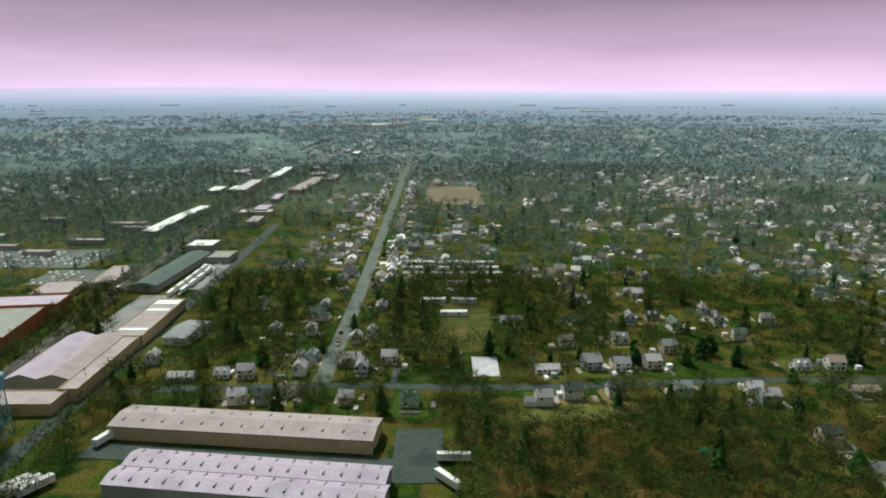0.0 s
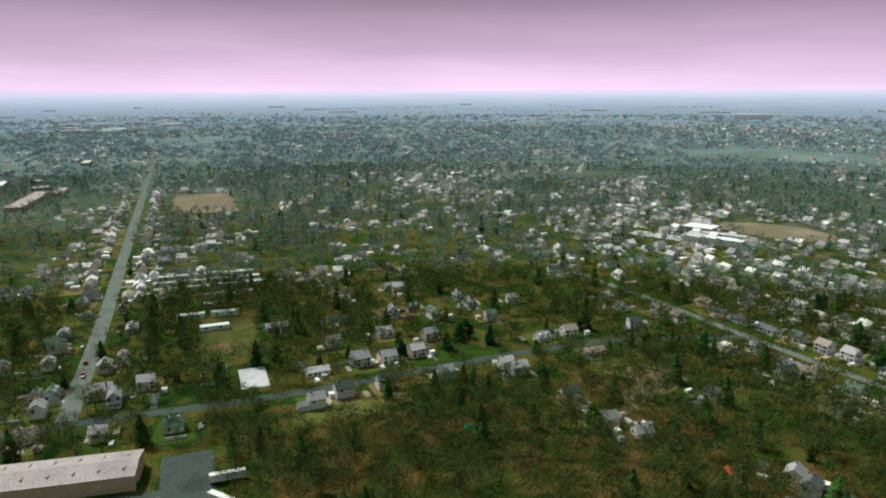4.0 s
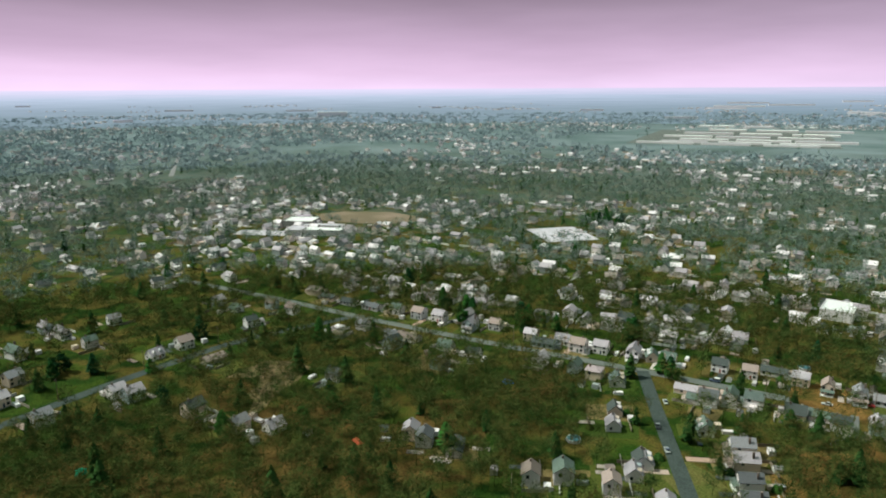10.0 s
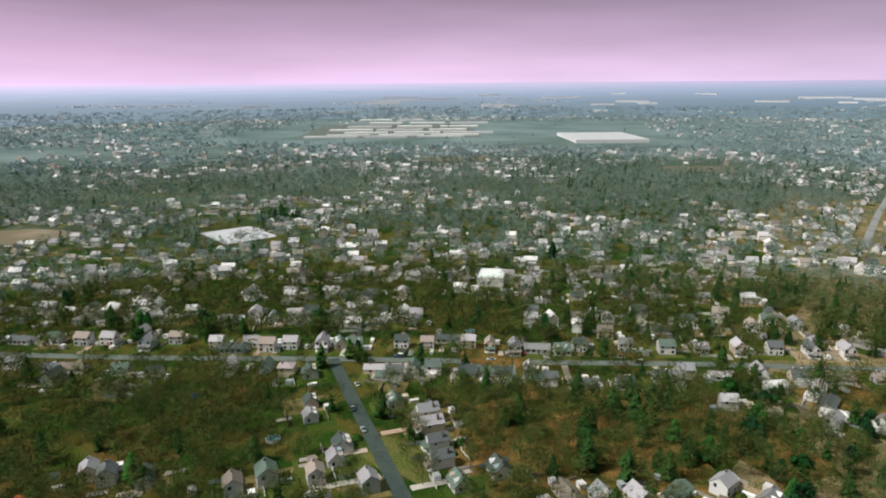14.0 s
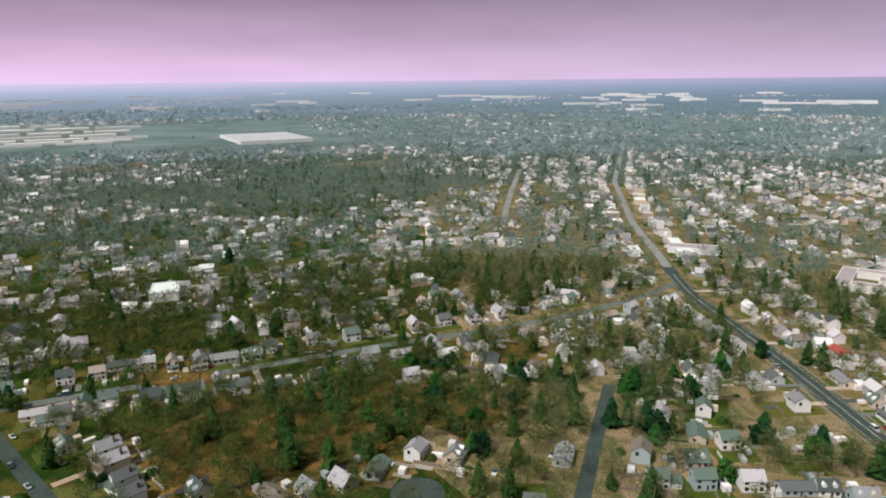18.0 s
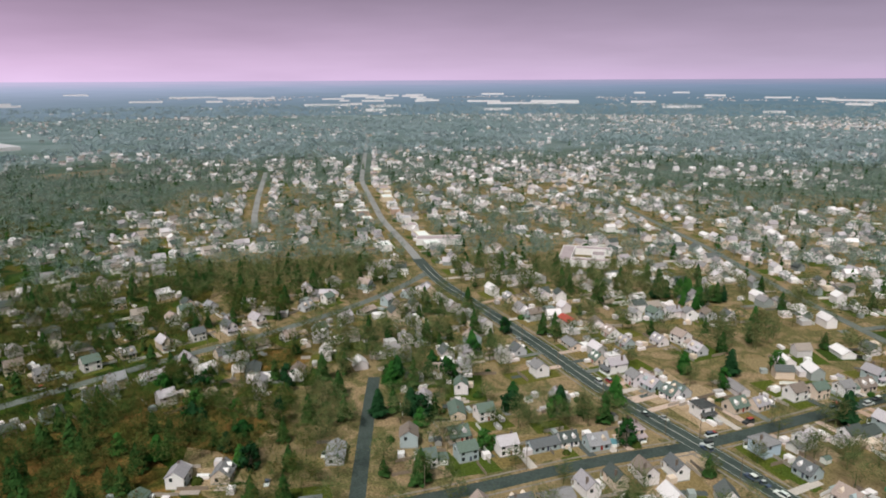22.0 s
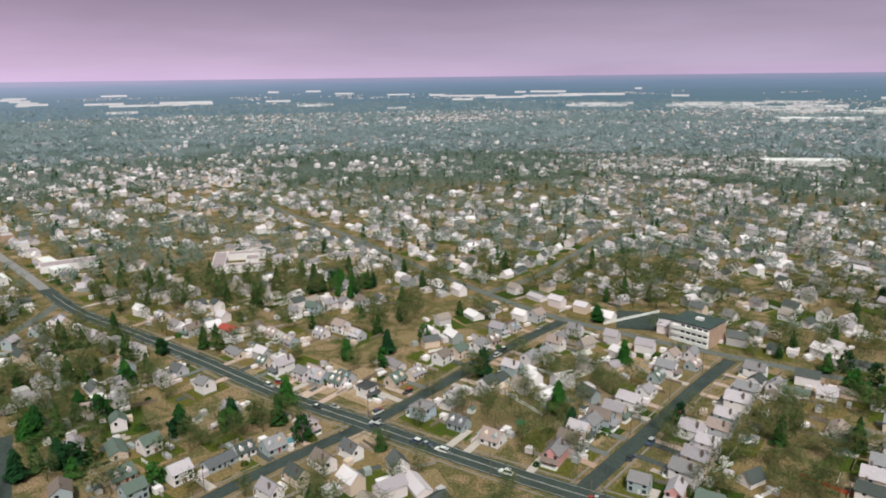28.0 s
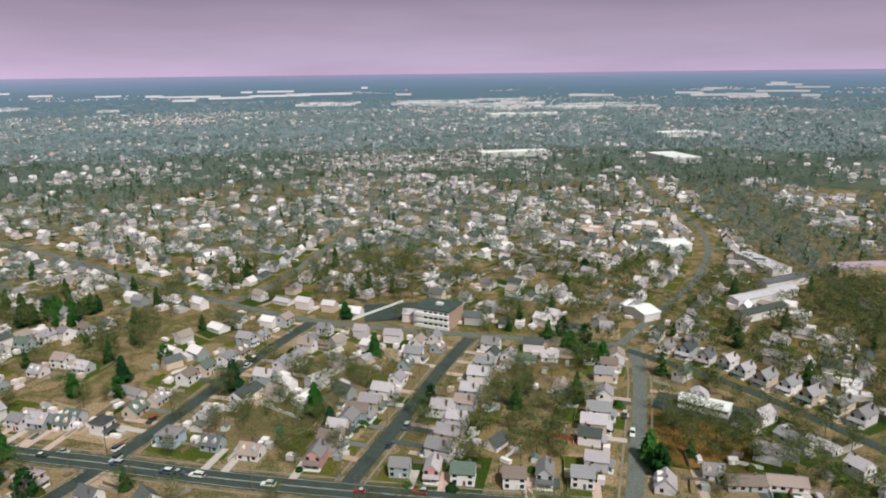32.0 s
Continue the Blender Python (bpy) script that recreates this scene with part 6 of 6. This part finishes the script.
tower = new("water_tower")
tower.matrix_basis = pose(-149 * K, 214 * K, 0) @ Matrix.Scale(1.15, 4)
for k in range(4):
    a, b = math.pi / 4 + k * math.pi / 2, math.pi / 4 + (k + 1) * math.pi / 2
    leg = lambda ang, z: Vector((math.cos(ang) * (4.2 - z * 0.075), math.sin(ang) * (4.2 - z * 0.075), z))
    part("leg", tube(bmesh.new(), leg(a, 0), leg(a, 19), 0.25, 0.2, 6), M["steel_blue"], tower)
    for z in (0, 6.3, 12.6):
        part("brace", tube(bmesh.new(), leg(a, z), leg(b, z + 6.3), 0.09, 0.09, 4), M["steel_blue"], tower)
        part("brace", tube(bmesh.new(), leg(b, z), leg(a, z + 6.3), 0.09, 0.09, 4), M["steel_blue"], tower)
        part("girt", tube(bmesh.new(), leg(a, z + 6.3), leg(b, z + 6.3), 0.1, 0.1, 4), M["steel_blue"], tower)
part("tank", tube(tube(bmesh.new(), (0, 0, 19), (0, 0, 24), 3.4, 3.4, 20), (0, 0, 24), (0, 0, 25.6), 3.5, 0.3, 20), M["steel_blue"], tower)
tagged(tower, "pale blue steel lattice water tower in the works yard", "water tower")


def mobile_home(x, y, yaw, length):
    h = new("mobile_home")
    h.matrix_basis = pose(x, y, 0, 0, 0, yaw)
    part("wall", boxed(-length / 2, length / 2, -2.1, 2.1, 0, 2.9), M["siding"], h)
    part("roof", gable_roof(bmesh.new(), length, 4.2, 2.9, 0.5, 0.2, 0.12), M["metal_white"], h)
    for u in (-length * 0.3, length * 0.2):
        window(h, u, -2.1, 1.2, 1.4, 1.0, 0)
    return tagged(h, "long white mobile home in a row", "mobile home", "mobile homes")


for y, x0, x1, step in ((452, -22, 38, 16), (438, -19, 38, 16), (423, -18, 40, 16), (404, 8, 30, 17), (385, 9, 14, 16), (367, -5, 14, 17), (344, 6, 10, 16)):
    x = x0
    while x < x1:
        mobile_home(x * K + yard.uniform(-1, 1), y * K + yard.uniform(-1, 1), yard.uniform(-3, 3), 17)
        x += step
for key, pts in (("north", [(-172, 180), (-181, 281), (-188, 362), (-195, 466), (-203, 629), (-208, 1000), (-212, 1500)]), ("south", [(-178, -150), (-198, -324), (-206, -402), (-222, -526), (-245, -680), (-250, -900)])):
    line = smooth_line([(x * K, y * K) for x, y in pts], 12)
    tagged(part("railway_bed", ribbon(bmesh.new(), line, -5, 5, -0.1, 0.5), M["ballast"]), "brown ballast bed of the railway between works", "railway", kind="structure")
    for off in (-3.2, -1.75, 1.75, 3.2):
        tagged(part("rail", ribbon(bmesh.new(), line, off - 0.07, off + 0.07, 0.5, 0.68), M["grey_wall"]), "steel rail on the ballast bed", "rail", kind="structure")

# parked cars in the far lots, too many and small to tell apart
V, Q = [], []
for cx, cy, w, d in ((-285, 470, 110, 60), (-235, 420, 40, 40), (-150, 420, 12, 110), (500, 255, 46, 30), (345, 400, 44, 26)):
    for i in range(int(w / 5.5)):
        for j in range(int(d / 8)):
            if yard.random() < 0.6:
                x, y, k = cx * K - w / 2 + i * 5.5, cy * K - d / 2 + j * 8, len(V)
                V += [(x + sx * a, y + sy * b, z) for z, a, b in ((0.3, 0.95, 2.2), (0.95, 0.95, 2.2), (1.45, 0.75, 1.1)) for sx, sy in ((-1, -1), (1, -1), (1, 1), (-1, 1))]
                Q += [[k + o + i0, k + o + (i0 + 1) % 4, k + o + 4 + (i0 + 1) % 4, k + o + 4 + i0] for o in (0, 4) for i0 in range(4)] + [[k + 8, k + 9, k + 10, k + 11]]
tagged(new("parked_cars", raw_mesh("parked_cars", V, Q, [M["house_far"]])), "rows of parked cars in far lots", "cars", kind="stuff")


# ---- cars ----
def make_car(name, length, wide, high, boxy=False):
    """A parked car: rounded body, glazed cabin, four wheels; nose towards +x."""
    c = new(name)
    L, w = length / 2, wide / 2
    low = high * 0.55
    bm = prism(bmesh.new(), [(-L, 0.35), (-L, low * 0.9), (-L * 0.92, low), (L * 0.5, low), (L * 0.95, low * 0.85), (L, 0.45), (L * 0.9, 0.3)], "y", -w, w)
    bmesh.ops.bevel(bm, geom=list(bm.edges), offset=0.07, segments=1, affect="EDGES")
    part("body", bm, M["car"], c)
    a, b = (-L * 0.95, L * 0.35) if boxy else (-L * 0.7, L * 0.3)
    bm = prism(bmesh.new(), [(a, low), (a + 0.4, high - 0.06), (b - 0.7, high - 0.06), (b, low)], "y", -w * 0.86, w * 0.86)
    part("cabin_glass", bm, M["pane"], c)
    part("roof", boxed(a + 0.35, b - 0.65, -w * 0.84, w * 0.84, high - 0.08, high), M["car"], c)
    for sx in (-0.62, 0.62):
        for sy in (-1, 1):
            part("wheel", tube(bmesh.new(), (L * sx, sy * (w - 0.2), 0.33), (L * sx, sy * (w + 0.02), 0.33), 0.33, 0.33, 10), M["tyre"], c)
    return c


CARS = (
    "-65,416 -60,387 -59,368 -40,387 -48,252 268,90 251,80 344,22 334,37 293,96 348,-29 351,-13 265,72",
    "330,85 343,-38 216,-107 211,-82 357,-36 216,-107 155,-234 135,-237 130,-226 104,-221 195,-240 151,-211 260,-249",
    "135,-237 97,-219 109,-221 69,-214 162,-231 193,-245 117,-302 132,-259 109,-324 100,-362 132,-229 96,-219 36,-211",
    "15,-211 -67,-268 -67,-253 -93,-365 29,-242 24,-256 16,-286 109,-316 105,-342 -65,-294",
)
car_protos = [make_car("car", 4.6, 1.8, 1.45), make_car("car", 4.9, 1.9, 1.8, True), make_car("van", 5.4, 2.0, 2.1, True)]
for text in CARS:
    for item in text.split():
        x, y = map(float, item.split(","))
        gap, t = nearest_street(x, y)
        k = tr.randrange(3)
        ob = stand(car_protos, k, x, y, 1.0, "parked van at the side of the street" if k == 2 else "parked car at the side of the street", "cars")
        ob.matrix_basis = pose(x, y, 0.17 if gap < 7 else 0.0, 0, 0, math.degrees(t) + (180 if tr.random() < 0.5 else 0))
        tagged(ob, category="car")
